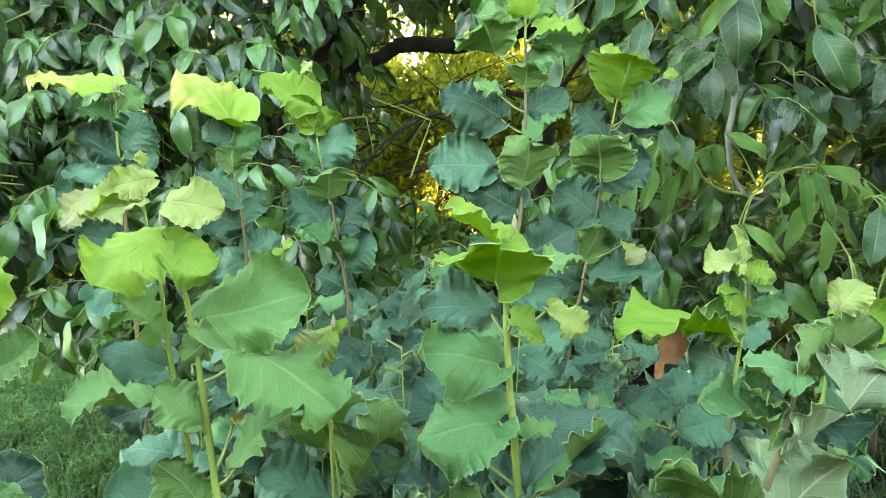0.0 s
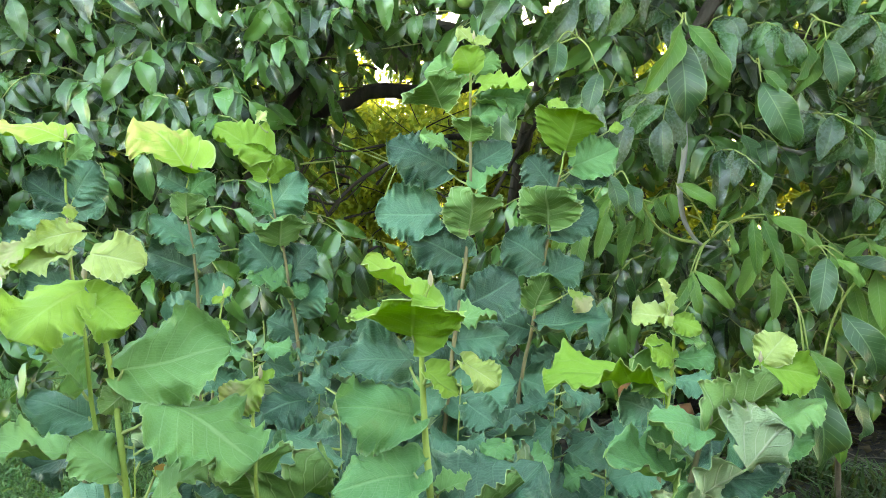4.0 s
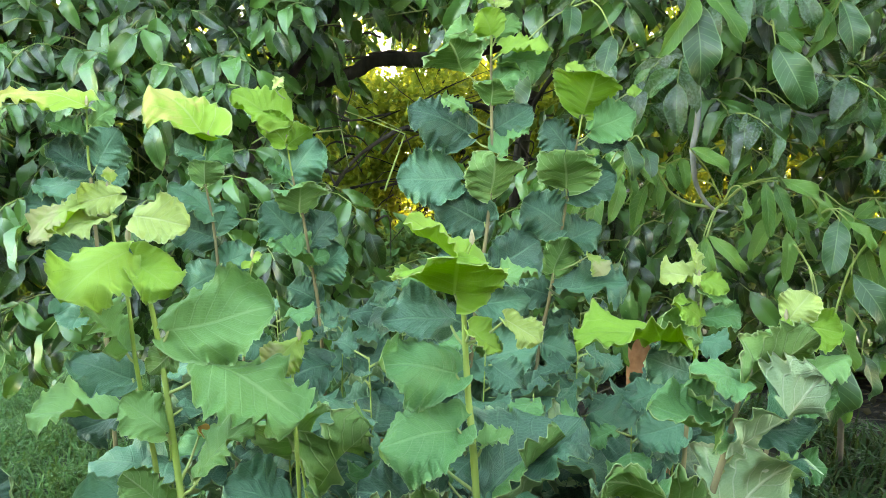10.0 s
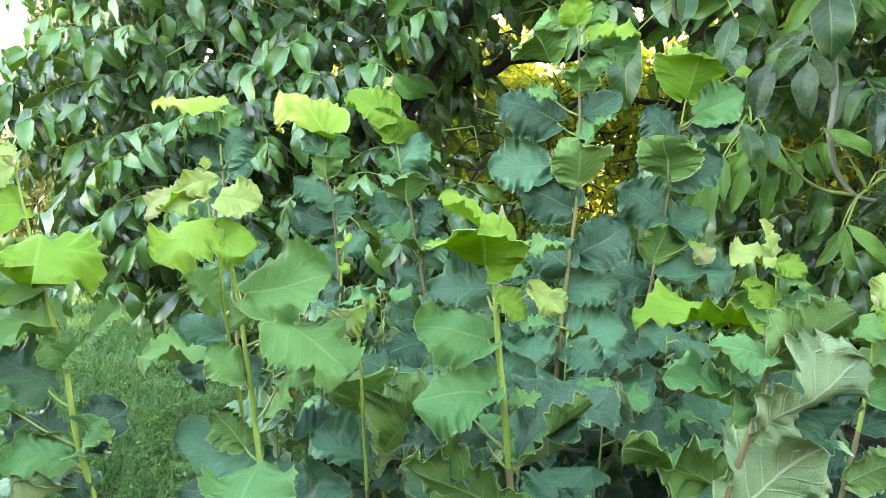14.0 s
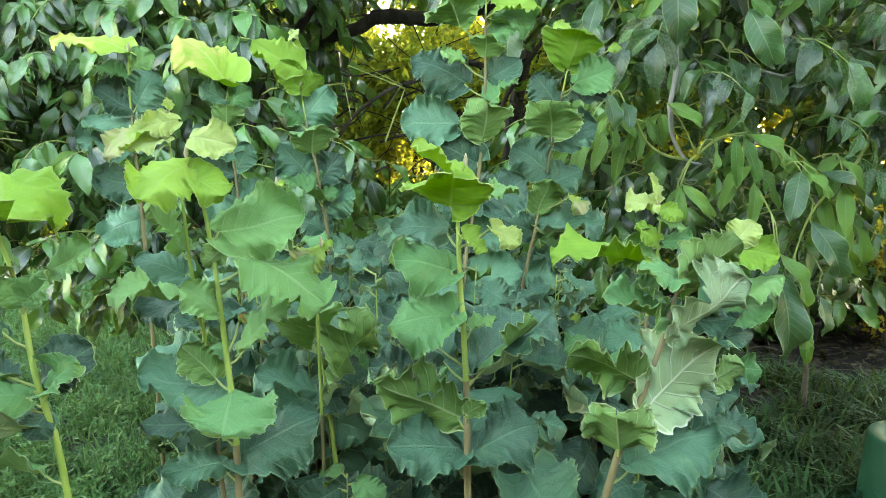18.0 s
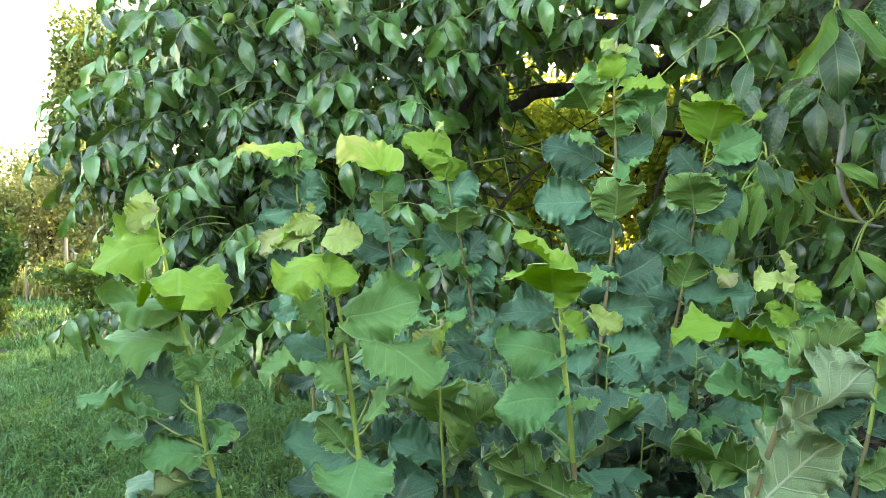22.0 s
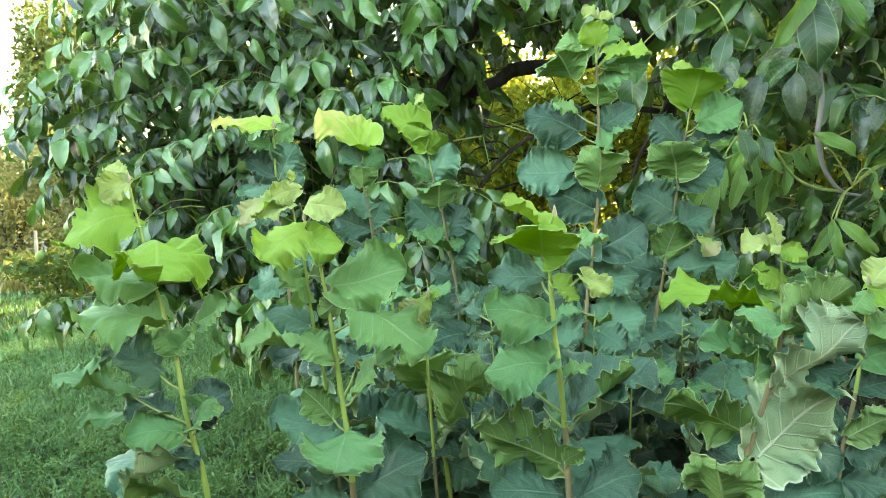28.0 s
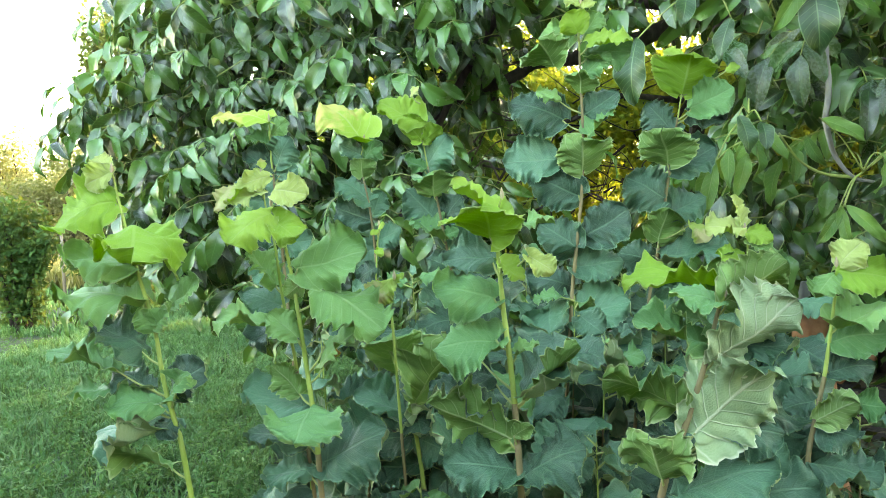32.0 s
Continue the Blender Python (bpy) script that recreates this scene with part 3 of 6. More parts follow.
def blades(name, label, mat, n, area, tall, wide, seed, lean=0.6, keep=None, category="grass"):
    """Tapering bent blades over area (x0, x1, y0, y1), denser towards the front. One mesh."""
    r = np.random.RandomState(seed)
    x0, x1, y0, y1 = area
    x = r.uniform(x0, x1, n)
    y = y0 + (y1 - y0) * r.rand(n) ** 1.5
    # tufts
    tuft = r.randint(0, max(n // 22, 1), n)
    tx, ty = r.normal(0, 0.026, (2, n))
    x, y = x[tuft] + tx * (1 + y / 3), y[tuft] + ty * (1 + y / 3)
    if keep is not None:
        ok = keep(x, y)
        x, y = x[ok], y[ok]
    n = len(x)
    z = 0.02 * np.sin(0.9 * x + 0.4) * np.sin(0.7 * y) + 0.012 * np.sin(2.3 * x + 1.1 * y) - 0.004
    a, h = r.uniform(0, 6.283, n), tall * r.uniform(0.35, 1.15, n)
    w = wide * r.uniform(0.6, 1.3, n) * (1 + 0.12 * y)
    l = lean * r.uniform(0.2, 1.2, n) * h
    ca, sa = np.cos(a), np.sin(a)
    v = np.zeros((n, 6, 3), np.float32)
    for k, (q, up, ww) in enumerate(((0, 0, 1.0), (0.35, 0.6, 0.8), (1.0, 0.95, 0.12))):
        for s in (0, 1):
            side = (s * 2 - 1) * w * ww * 0.5
            v[:, 2 * k + s, 0] = x + ca * l * q - sa * side
            v[:, 2 * k + s, 1] = y + sa * l * q + ca * side
            v[:, 2 * k + s, 2] = z + h * up * (1 - 0.25 * q * (l / np.maximum(h, 1e-4)))
    b = np.arange(n)[:, None] * 6
    q = np.concatenate([b + [0, 1, 3, 2], b + [2, 3, 5, 4]]).astype(np.int32)
    return tagged(new(name, big_mesh(name, v.reshape(-1, 3), q, [mat])), label, category, kind="stuff")


blades("lawn_grass", "uneven green lawn grass in evening shade", M_GRASS, 170000, (-5.5, 0.2, 0.9, 8.5), 0.115, 0.0062, 3, 1.1,
       lambda x, y: (x < -0.25 + 0.1 * y) & (x > -1.25 * y - 0.6))
blades("shade_toned_grass", "green grass under the walnut, shade put into its blade colour", M_GRASS_SHADED, 30000, (0.3, 3.6, 1.2, 4.2), 0.17, 0.0095, 4, 1.1,
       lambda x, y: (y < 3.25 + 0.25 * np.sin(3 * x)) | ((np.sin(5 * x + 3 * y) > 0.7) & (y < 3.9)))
blades("rank_grass", "coarse low grass under the hazel clump", M_GRASS_SHADED, 20000, (-1.2, 0.9, 0.9, 3.2), 0.13, 0.005, 5)
blades("near_grass", "short uneven grass of the yard", M_GRASS, 60000, (-4.5, 4.5, -2.3, 1.3), 0.07, 0.005, 15)
blades("far_lawn", "distant mown grass catching low light", M_GRASS, 40000, (-14, -1.5, 6.5, 16), 0.10, 0.012, 6)
blades("dry_grass", "tall dry straw-coloured grass in evening sun", M_STRAW, 30000, (-17, -3.5, 11.5, 16), 0.55, 0.014, 7, 1.0)


def soil_patch():
    r = np.random.RandomState(5)
    v, f = [], []
    n, m = 40, 12
    for i in range(m):
        for k in range(n):
            t = 2 * math.pi * k / n
            q = i / (m - 1)
            rad = q * (1 + 0.12 * math.sin(3 * t) + 0.07 * math.sin(7 * t + 1))
            x, y = 2.5 + 2.4 * rad * math.cos(t), 4.5 + 1.45 * rad * math.sin(t)
            v.append((x, y, height(x, y) + 0.006 + 0.05 * (1 - q) * r.rand() - 0.02 * (q > 0.95)))
    for i in range(m - 1):
        for k in range(n):
            j = (k + 1) % n
            f.append((i * n + k, i * n + j, (i + 1) * n + j, (i + 1) * n + k))
    f.append(tuple(range(n)))
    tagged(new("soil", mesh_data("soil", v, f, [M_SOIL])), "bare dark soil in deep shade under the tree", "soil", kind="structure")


soil_patch()


def scatter_leaves(name, label, mat, centres, size, seed, tilt=1.0, category="leaves", aspect=0.55):
    """Small pointed leaves (six corners, folded) at the given centres. One mesh."""
    r = np.random.RandomState(seed)
    c = np.asarray(centres, np.float32)
    n = len(c)
    d = r.normal(size=(n, 3)) * (1, 1, tilt)
    d /= np.linalg.norm(d, axis=1)[:, None]
    q = r.normal(size=(n, 3)) * (tilt, tilt, 1)
    s = np.cross(d, q)
    s /= np.linalg.norm(s, axis=1)[:, None] + 1e-6
    nn = np.cross(s, d)
    L = size * r.uniform(0.6, 1.3, n)[:, None]
    v = np.stack([c - d * L * 0.5, c - d * L * 0.12 + s * L * aspect * 0.5 + nn * L * 0.08, c + d * L * 0.5, c - d * L * 0.12 - s * L * aspect * 0.5 + nn * L * 0.08], 1)
    b = np.arange(n)[:, None] * 4
    tri = np.concatenate([b + [0, 1, 2], b + [0, 2, 3]])
    return big_mesh(name, v.reshape(-1, 3), tri, [mat], smooth=False)


def litter():
    r = np.random.RandomState(8)
    n = 3200
    c = np.stack([r.uniform(0.7, 4.4, n), r.uniform(2.4, 5.6, n), np.full(n, 0.045)], 1)
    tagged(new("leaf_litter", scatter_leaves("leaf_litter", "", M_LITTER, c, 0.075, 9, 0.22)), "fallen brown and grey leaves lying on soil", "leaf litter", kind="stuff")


litter()


def weeds():
    """Feathery low weeds through the lawn, in loose clumps."""
    r = np.random.RandomState(61)
    n = 520
    y = 1.3 + 5.2 * r.rand(n) ** 1.4
    x = -0.1 - r.rand(n) * (0.5 + 1.15 * y)
    h = r.uniform(0.05, 0.17, n)
    k = 90
    u = r.rand(n, k)
    c = np.stack([x[:, None] + r.normal(0, 0.045, (n, k)), y[:, None] + r.normal(0, 0.045, (n, k)), 0.01 + h[:, None] * u], 2).reshape(-1, 3)
    tagged(new("lawn_weeds", scatter_leaves("lawn_weeds", "", M_GRASS, c, 0.032, 62, 0.8, aspect=0.3)), "feathery grey-green weeds growing through the lawn", "weeds", kind="stuff")


weeds()


def stick(points, r0, label, name="twig", mat=None, category="twig"):
    c = smooth_line(points, 14)
    v, f = tube(c, np.linspace(r0, r0 * 0.45, 14), 7, 0.2, int(1000 * r0) + len(points))
    return tagged(new(name, mesh_data(name, v, f, [mat or M_TWIG])), label, category)


for i in range(26):
    rr = random.Random(40 + i)
    x, y, a, l = rr.uniform(1.0, 3.8), rr.uniform(2.9, 4.9), rr.uniform(0, 3.14), rr.uniform(0.2, 0.6)
    stick([(x, y, 0.03), (x + 0.5 * l * math.cos(a), y + 0.5 * l * math.sin(a), 0.07), (x + l * math.cos(a + 0.4), y + l * math.sin(a + 0.4), 0.035)],
          rr.uniform(0.003, 0.008), "dry fallen twig lying on dark soil")

# thin upright stake below the walnut
stick([(1.80, 2.97, -0.05), (1.795, 2.96, 0.22), (1.775, 2.95, 0.5), (1.765, 2.95, 0.86)], 0.015, "thin straight grey stick standing in grass", "stick", M_TWIG, "stick")


# ---- tubs, slab ----
def tub(x, y, r, h, mat, label, upside_down):
    ob = tagged(new("bucket"), label, "bucket", "buckets near the hazel clump")
    ob.location = (x, y, height(x, y))
    if upside_down:
        prof = [(r * 1.16, 0.0), (r * 1.16, 0.018), (r * 1.11, 0.02), (r * 1.10, 0.05), (r * 1.0, h - 0.012), (r * 0.985, h - 0.003), (r * 0.95, h), (r * 0.80, h),
                (r * 0.78, h - 0.006), (r * 0.60, h - 0.006), (r * 0.585, h - 0.002), (r * 0.30, h - 0.002), (r * 0.285, h - 0.006), (0.002, h - 0.006)]
        v, f = lathe(prof, 56)
        part("body", mesh_data("body", v, f, [mat]), ob)
        v, f = lathe([(r * 1.125, 0.055), (r * 1.15, 0.06), (r * 1.15, 0.072), (r * 1.12, 0.078)], 56)
        part("rim_band", mesh_data("rim_band", v, f, [mat]), ob)
    else:
        prof = [(0.002, 0.0), (r * 0.80, 0.0), (r * 0.83, 0.012), (r * 0.98, h - 0.04), (r * 1.06, h - 0.035), (r * 1.07, h - 0.008), (r * 1.05, h), (r * 0.99, h), (r * 0.97, h - 0.02),
                (r * 0.80, 0.03), (0.002, 0.03)]
        v, f = lathe(prof, 56)
        part("body", mesh_data("body", v, f, [mat]), ob)
        v, f = lathe([(0.002, h * 0.62), (r * 0.90, h * 0.62)], 40)
        part("soil_fill", mesh_data("soil_fill", v, f, [M_SOIL]), ob, "dark soil filling")
    return ob


tub(1.66, 2.06, 0.185, 0.30, M_TUB_GREEN, "upturned dark green plastic bucket standing in grass", True)
tub(0.68, 2.62, 0.105, 0.27, M_TUB_GREEN, "small upturned green plastic bucket behind the hazel shoots", True)
tub(0.85, 2.90, 0.16, 0.34, M_TUB_BLACK, "round black plastic tub behind the hazel shoots", False)

tub(2.62, 4.35, 0.13, 0.2, M_TUB_BLACK, "black plastic pot in deep shade on soil", False)


def slab(x, y, size, turn, tip, mat, label, name, category):
    bm = bmesh.new()
    bmesh.ops.create_cube(bm, size=1.0)
    bmesh.ops.scale(bm, vec=size, verts=bm.verts)
    bmesh.ops.bevel(bm, geom=bm.edges[:], offset=min(size) * 0.12, segments=2, affect="EDGES")
    for v in bm.verts:
        v.co += Vector(noise.noise_vector(v.co * 7)) * min(size) * 0.08
    me = bpy.data.meshes.new(name)
    bm.to_mesh(me)
    bm.free()
    me.materials.append(mat)
    ob = tagged(new(name, me), label, category)
    ob.matrix_world = pose(x, y, size[2] * 0.5 * math.cos(radians(tip)) + size[0] * 0.5 * abs(math.sin(radians(tip))) - 0.01, 0, tip, turn)
    return ob


slab(2.52, 3.0, (0.20, 0.36, 0.07), 15, -20, M_STONE, "grey concrete slab leaning on the soil bank", "concrete_slab", "slab")
slab(0.86, 3.55, (0.22, 0.11, 0.07), 20, 0, M_CLAY, "loose clay brick lying behind the tub", "brick", "brick")
slab(1.02, 3.62, (0.22, 0.11, 0.07), -35, 0, M_CLAY, "loose clay brick lying behind the tub", "brick", "brick")
slab(-1.36, 1.22, (0.06, 0.06, 0.62), 12, 0, M_STAKE, "weathered square wooden post beside the lawn", "post", "post")

def stump():
    """An old broken stump with bark and a pale split top."""
    ob = tagged(new("tree_stump"), "old broken tree stump with pale weathered wood", "stump")
    ob.location = (0.88, 2.72, 0)
    v, f = tube([(0.02, 0, -0.05), (0.0, 0, 0.12), (-0.01, 0.01, 0.4), (-0.03, 0.0, 0.66), (-0.02, -0.01, 0.74)], [0.11, 0.08, 0.07, 0.065, 0.055], 16, 0.22, 3)
    part("trunk", mesh_data("trunk", v, f, [M_CLAY]), ob)
    v, f = tube([(-0.03, 0, 0.70), (-0.045, -0.01, 0.78), (-0.05, -0.015, 0.85)], [0.045, 0.035, 0.012], 9, 0.35, 5)
    part("splinter", mesh_data("splinter", v, f, [M_DEAD]), ob, "pale split wood")
    v, f = tube([(0.04, -0.02, 0.5), (0.10, -0.06, 0.58), (0.15, -0.08, 0.60)], [0.03, 0.026, 0.022], 10, 0.2, 6)
    part("branch_stub", mesh_data("branch_stub", v, f, [M_CLAY]), ob)


stump()

# ---- hazel clump ----
# -- hazel shoots --
p = hazel(1.32, [(-0.408, 0.000), (-0.365, 0.453), (-0.322, 0.906), (-0.312, 1.018), (-0.304, 1.096), (-0.297, 1.146)], "tiny thin hazel sprout among dark leaves", 0.004, 0.5)
leaf(p, 1.142, 0.001, -0.003, -32, 26, 30, 0.021, 0.017, 1, 20, 10)
leaf(p, 1.138, -0.001, -0.003, -140, -27, -30, 0.018, 0.014, 1, 20, 10)
leaf(p, 1.098, -0.000, -0.003, -29, -21, 40, 0.022, 0.018, 1, 20, 20)
leaf(p, 1.063, -0.001, 0.000, 180, -28, -40, 0.047, 0.047, 3, 0, 20)
leaf(p, 1.018, 0.000, 0.000, 0, -31, 40, 0.045, 0.045, 3, 0, 20)
p = hazel(0.96, [(-0.452, 0.000), (-0.479, 0.391), (-0.527, 0.783), (-0.538, 0.843), (-0.555, 0.917), (-0.566, 1.011), (-0.589, 1.100), (-0.612, 1.206), (-0.622, 1.262)], "green hazel shoot with yellow-green top leaves beside the lawn", 0.0066, 0.22)
leaf(p, 1.263, 0.002, 0.000, -167, -27, -43, 0.052, 0.046, 0, 12, 25)
leaf(p, 1.269, -0.013, 0.010, 164, 28, 23, 0.040, 0.035, 0, 20, 15)
leaf(p, 1.212, -0.005, 0.000, -163, -21, -22, 0.113, 0.099, 1, 15, 25)
leaf(p, 1.166, 0.019, -0.010, -55, -24, -29, 0.113, 0.129, 1, -8, 35)
leaf(p, 1.106, -0.006, 0.000, -170, 9, -1, 0.112, 0.099, 1.7, 15, 20)
leaf(p, 1.096, -0.004, 0.000, -145, -16, -48, 0.036, 0.040, 1.4, -10, 20)
leaf(p, 1.053, -0.007, 0.000, -172, 2, 3, 0.141, 0.124, 1.7, 18, 18)
leaf(p, 1.046, 0.049, 0.000, -10, 31, 7, 0.067, 0.059, 1.7, 25, 15)
leaf(p, 1.007, 0.009, -0.010, 180, 56, 40, 0.039, 0.048, 1.6, 25, 15)
leaf(p, 1.012, 0.015, -0.010, -15, 43, -6, 0.054, 0.048, 1.6, 35, 15)
leaf(p, 0.969, -0.030, -0.000, 174, 27, 18, 0.101, 0.089, 2.8, 5, 20)
leaf(p, 0.939, -0.085, 0.000, -170, 14, 23, 0.121, 0.075, 2.1, 20, 25)
leaf(p, 0.908, -0.032, 0.010, 180, 16, 16, 0.074, 0.065, 3, 5, 20)
leaf(p, 0.896, -0.002, 0.010, 0, 36, 13, 0.085, 0.075, 2.9, 5, 20)
leaf(p, 0.895, 0.016, -0.010, -25, 39, -6, 0.062, 0.054, 2.1, 40, 20)
leaf(p, 0.883, -0.013, -0.005, -158, 2, -23, 0.079, 0.070, 2.2, 22, 25)
leaf(p, 0.906, -0.095, 0.000, 180, -10, 3, 0.089, 0.055, 2.4, 15, 25)
leaf(p, 0.849, -0.015, 0.010, 180, -12, 4, 0.145, 0.128, 3, 5, 20)
leaf(p, 0.783, -0.029, 0.000, -170, 11, 71, 0.115, 0.072, 2.1, 10, 15)
leaf(p, 0.856, -0.002, 0.000, -131, -43, -14, 0.036, 0.044, 2.8, -5, 20)
p = hazel(0.99, [(-0.292, 0.000), (-0.298, 0.393), (-0.308, 0.786), (-0.312, 0.864), (-0.317, 0.916), (-0.326, 1.010), (-0.335, 1.086), (-0.347, 1.150), (-0.362, 1.194)], "strong hazel shoot with broad bright leaves and bronze tip", 0.0066, 0.25)
leaf(p, 1.216, 0.008, 0.000, -10, -8, 42, 0.060, 0.053, 0.3, 12, 20)
leaf(p, 1.181, -0.000, -0.010, -127, -31, -17, 0.088, 0.078, 1, -6, 30)
leaf(p, 1.169, -0.000, -0.005, -33, -27, 5, 0.062, 0.054, 1.1, -8, 25)
leaf(p, 1.093, 0.009, 0.000, 12, 10, 40, 0.117, 0.103, 1.6, 6, 14)
leaf(p, 1.069, 0.013, 0.000, -157, -37, 124, 0.032, 0.035, 1.4, 15, 15)
leaf(p, 1.054, 0.045, 0.000, -10, -26, -14, 0.123, 0.109, 1.6, -8, 20)
leaf(p, 1.007, -0.047, -0.010, -167, 3, 3, 0.090, 0.056, 1.7, 42, 18)
leaf(p, 0.985, -0.004, -0.010, -166, 46, 20, 0.059, 0.052, 1.7, 12, 18)
leaf(p, 0.894, -0.019, 0.000, 180, 45, 165, 0.062, 0.055, 2.1, 8, 15)
leaf(p, 0.931, 0.023, 0.000, 16, 45, -43, 0.101, 0.063, 1.8, 45, 12)
leaf(p, 0.874, 0.002, -0.010, -88, -22, -7, 0.081, 0.116, 2.2, -10, 30)
leaf(p, 0.780, -0.004, 0.010, 5, 22, 19, 0.128, 0.113, 3, 4, 20)
leaf(p, 0.870, -0.021, 0.020, 180, 8, -2, 0.110, 0.097, 3, 5, 20)
leaf(p, 0.822, -0.034, 0.020, 180, -2, -1, 0.096, 0.085, 3, 0, 20)
leaf(p, 0.764, -0.021, 0.010, 180, -6, -16, 0.082, 0.072, 3, 0, 20)
leaf(p, 0.960, 0.010, 0.060, 0, -33, -39, 0.031, 0.027, 6, 20, 30)
p = hazel(1.03, [(-0.299, 0.000), (-0.318, 0.443), (-0.352, 0.887), (-0.363, 0.977), (-0.374, 1.056), (-0.380, 1.127), (-0.391, 1.184), (-0.397, 1.242)], "slim hazel shoot with small pale bronze top leaves", 0.0045, 0.30)
leaf(p, 1.241, 0.015, 0.000, -167, -12, -55, 0.045, 0.040, 0, 15, 15)
leaf(p, 1.235, -0.027, 0.000, -158, -41, 14, 0.072, 0.045, 5, 15, 20)
leaf(p, 1.218, -0.001, 0.000, -161, -15, -11, 0.065, 0.057, 0.5, 15, 20)
leaf(p, 1.066, -0.009, 0.000, 180, 53, 68, 0.077, 0.068, 1.5, 20, 20)
leaf(p, 1.256, 0.004, 0.000, 180, 81, 62, 0.016, 0.014, 5, 10, 10)
leaf(p, 1.027, -0.013, 0.020, 180, 16, -16, 0.074, 0.065, 2.6, 10, 20)
leaf(p, 0.990, -0.008, 0.020, 180, -15, -15, 0.081, 0.071, 3, 5, 20)
p = hazel(0.98, [(0.025, 0.000), (0.020, 0.387), (0.013, 0.775), (0.011, 0.829), (0.010, 0.879), (0.005, 0.961), (0.000, 1.018), (-0.003, 1.074), (-0.005, 1.122), (-0.007, 1.152), (0.005, 1.187)], "leafy hazel shoot with an arched tip leaf and curled bud leaf", 0.0072, 0.40)
leaf(p, 1.158, 0.009, 0.000, -172, 37, 31, 0.090, 0.056, 1.1, 28, 15)
leaf(p, 1.129, -0.009, 0.000, -91, 44, 163, 0.070, 0.117, 1.1, -10, 10)
leaf(p, 1.134, 0.016, 0.000, 0, 14, -10, 0.070, 0.043, 1.7, 30, 10)
leaf(p, 1.103, 0.044, -0.010, -15, -34, 8, 0.046, 0.040, 0.2, 22, 30)
leaf(p, 1.093, 0.004, -0.010, -17, -36, -22, 0.043, 0.038, 0.8, 20, 20)
leaf(p, 1.041, -0.010, 0.000, -161, 12, -31, 0.094, 0.083, 2, 8, 15)
leaf(p, 1.096, -0.013, 0.030, 180, 2, -32, 0.078, 0.068, 2.6, 5, 15)
leaf(p, 0.982, -0.013, -0.005, -158, -6, -23, 0.096, 0.084, 2.2, 4, 20)
leaf(p, 0.960, 0.010, 0.000, -16, 21, -9, 0.039, 0.034, 1.6, 38, 15)
leaf(p, 0.898, 0.020, 0.010, 11, 37, -40, 0.137, 0.121, 2.6, 16, 16)
leaf(p, 0.902, 0.021, -0.004, 0, 43, -96, 0.104, 0.065, 2, 10, 12)
leaf(p, 0.832, -0.009, 0.000, -171, 27, 91, 0.136, 0.120, 2.2, 20, 20)
leaf(p, 0.774, 0.005, 0.000, -6, 29, -13, 0.107, 0.094, 2.8, 10, 20)
leaf(p, 0.782, -0.011, 0.010, -169, 10, -24, 0.106, 0.093, 2.9, 0, 20)
leaf(p, 0.868, -0.021, 0.030, 180, 15, 13, 0.120, 0.106, 3, 5, 20)
leaf(p, 0.912, -0.031, 0.030, 180, 21, 5, 0.076, 0.066, 3, 5, 20)
leaf(p, 0.841, -0.003, -0.010, -21, 35, -134, 0.034, 0.030, 2.2, 10, 10)
leaf(p, 0.948, -0.059, 0.050, 180, -5, 3, 0.045, 0.028, 6, 20, 30)
p = hazel(1.15, [(-0.137, 0.000), (-0.155, 0.368), (-0.188, 0.737), (-0.198, 0.806), (-0.200, 0.833), (-0.208, 0.895)], "short hazel shoot with cupped leaves near the ground", 0.0060, 0.35)
leaf(p, 0.901, -0.009, 0.000, -77, 53, -143, 0.080, 0.113, 2.1, 22, 12)
leaf(p, 0.832, 0.010, 0.000, -23, 56, -112, 0.137, 0.121, 2.1, 24, 12)
leaf(p, 0.798, -0.015, 0.030, 180, 24, 14, 0.115, 0.101, 3, 5, 20)
leaf(p, 0.761, -0.000, 0.020, -17, -14, 24, 0.071, 0.072, 3, 0, 20)
leaf(p, 0.768, -0.007, 0.030, 180, -14, -16, 0.087, 0.077, 3, 0, 20)
leaf(p, 0.717, -0.006, 0.030, 180, -12, -13, 0.097, 0.085, 3, 0, 20)
p = hazel(0.925, [(0.067, 0.000), (0.119, 0.396), (0.210, 0.792), (0.226, 0.835), (0.245, 0.891), (0.265, 0.952), (0.284, 1.025), (0.293, 1.047)], "leaning hazel shoot showing large pale leaf undersides", 0.0078, 0.85)
leaf(p, 1.035, 0.005, 0.000, 0, 36, -120, 0.091, 0.080, 1.7, 20, 14)
leaf(p, 1.040, -0.001, 0.000, -171, 6, -3, 0.067, 0.059, 2.1, 20, 16)
leaf(p, 0.965, 0.009, 0.000, 0, 35, -106, 0.125, 0.110, 2.6, 8, 12)
leaf(p, 0.865, 0.012, -0.004, 0, 41, -137, 0.140, 0.123, 2.6, 6, 12)
leaf(p, 0.903, -0.011, 0.000, -174, 18, 74, 0.107, 0.094, 2.1, 14, 20)
leaf(p, 0.981, -0.003, 0.000, -168, 24, 1, 0.102, 0.063, 1.9, 22, 20)
leaf(p, 1.001, 0.003, 0.010, 180, 29, 10, 0.061, 0.054, 1.9, 20, 18)
leaf(p, 0.811, -0.008, -0.010, -116, 52, 144, 0.072, 0.095, 2, 26, 12)
leaf(p, 0.778, 0.029, 0.010, 0, 20, -5, 0.128, 0.112, 3, 5, 18)
leaf(p, 0.864, 0.050, 0.030, 0, -5, 23, 0.080, 0.070, 3, 0, 18)
leaf(p, 0.972, 0.049, 0.030, 0, 5, 2, 0.066, 0.058, 2.7, 0, 18)
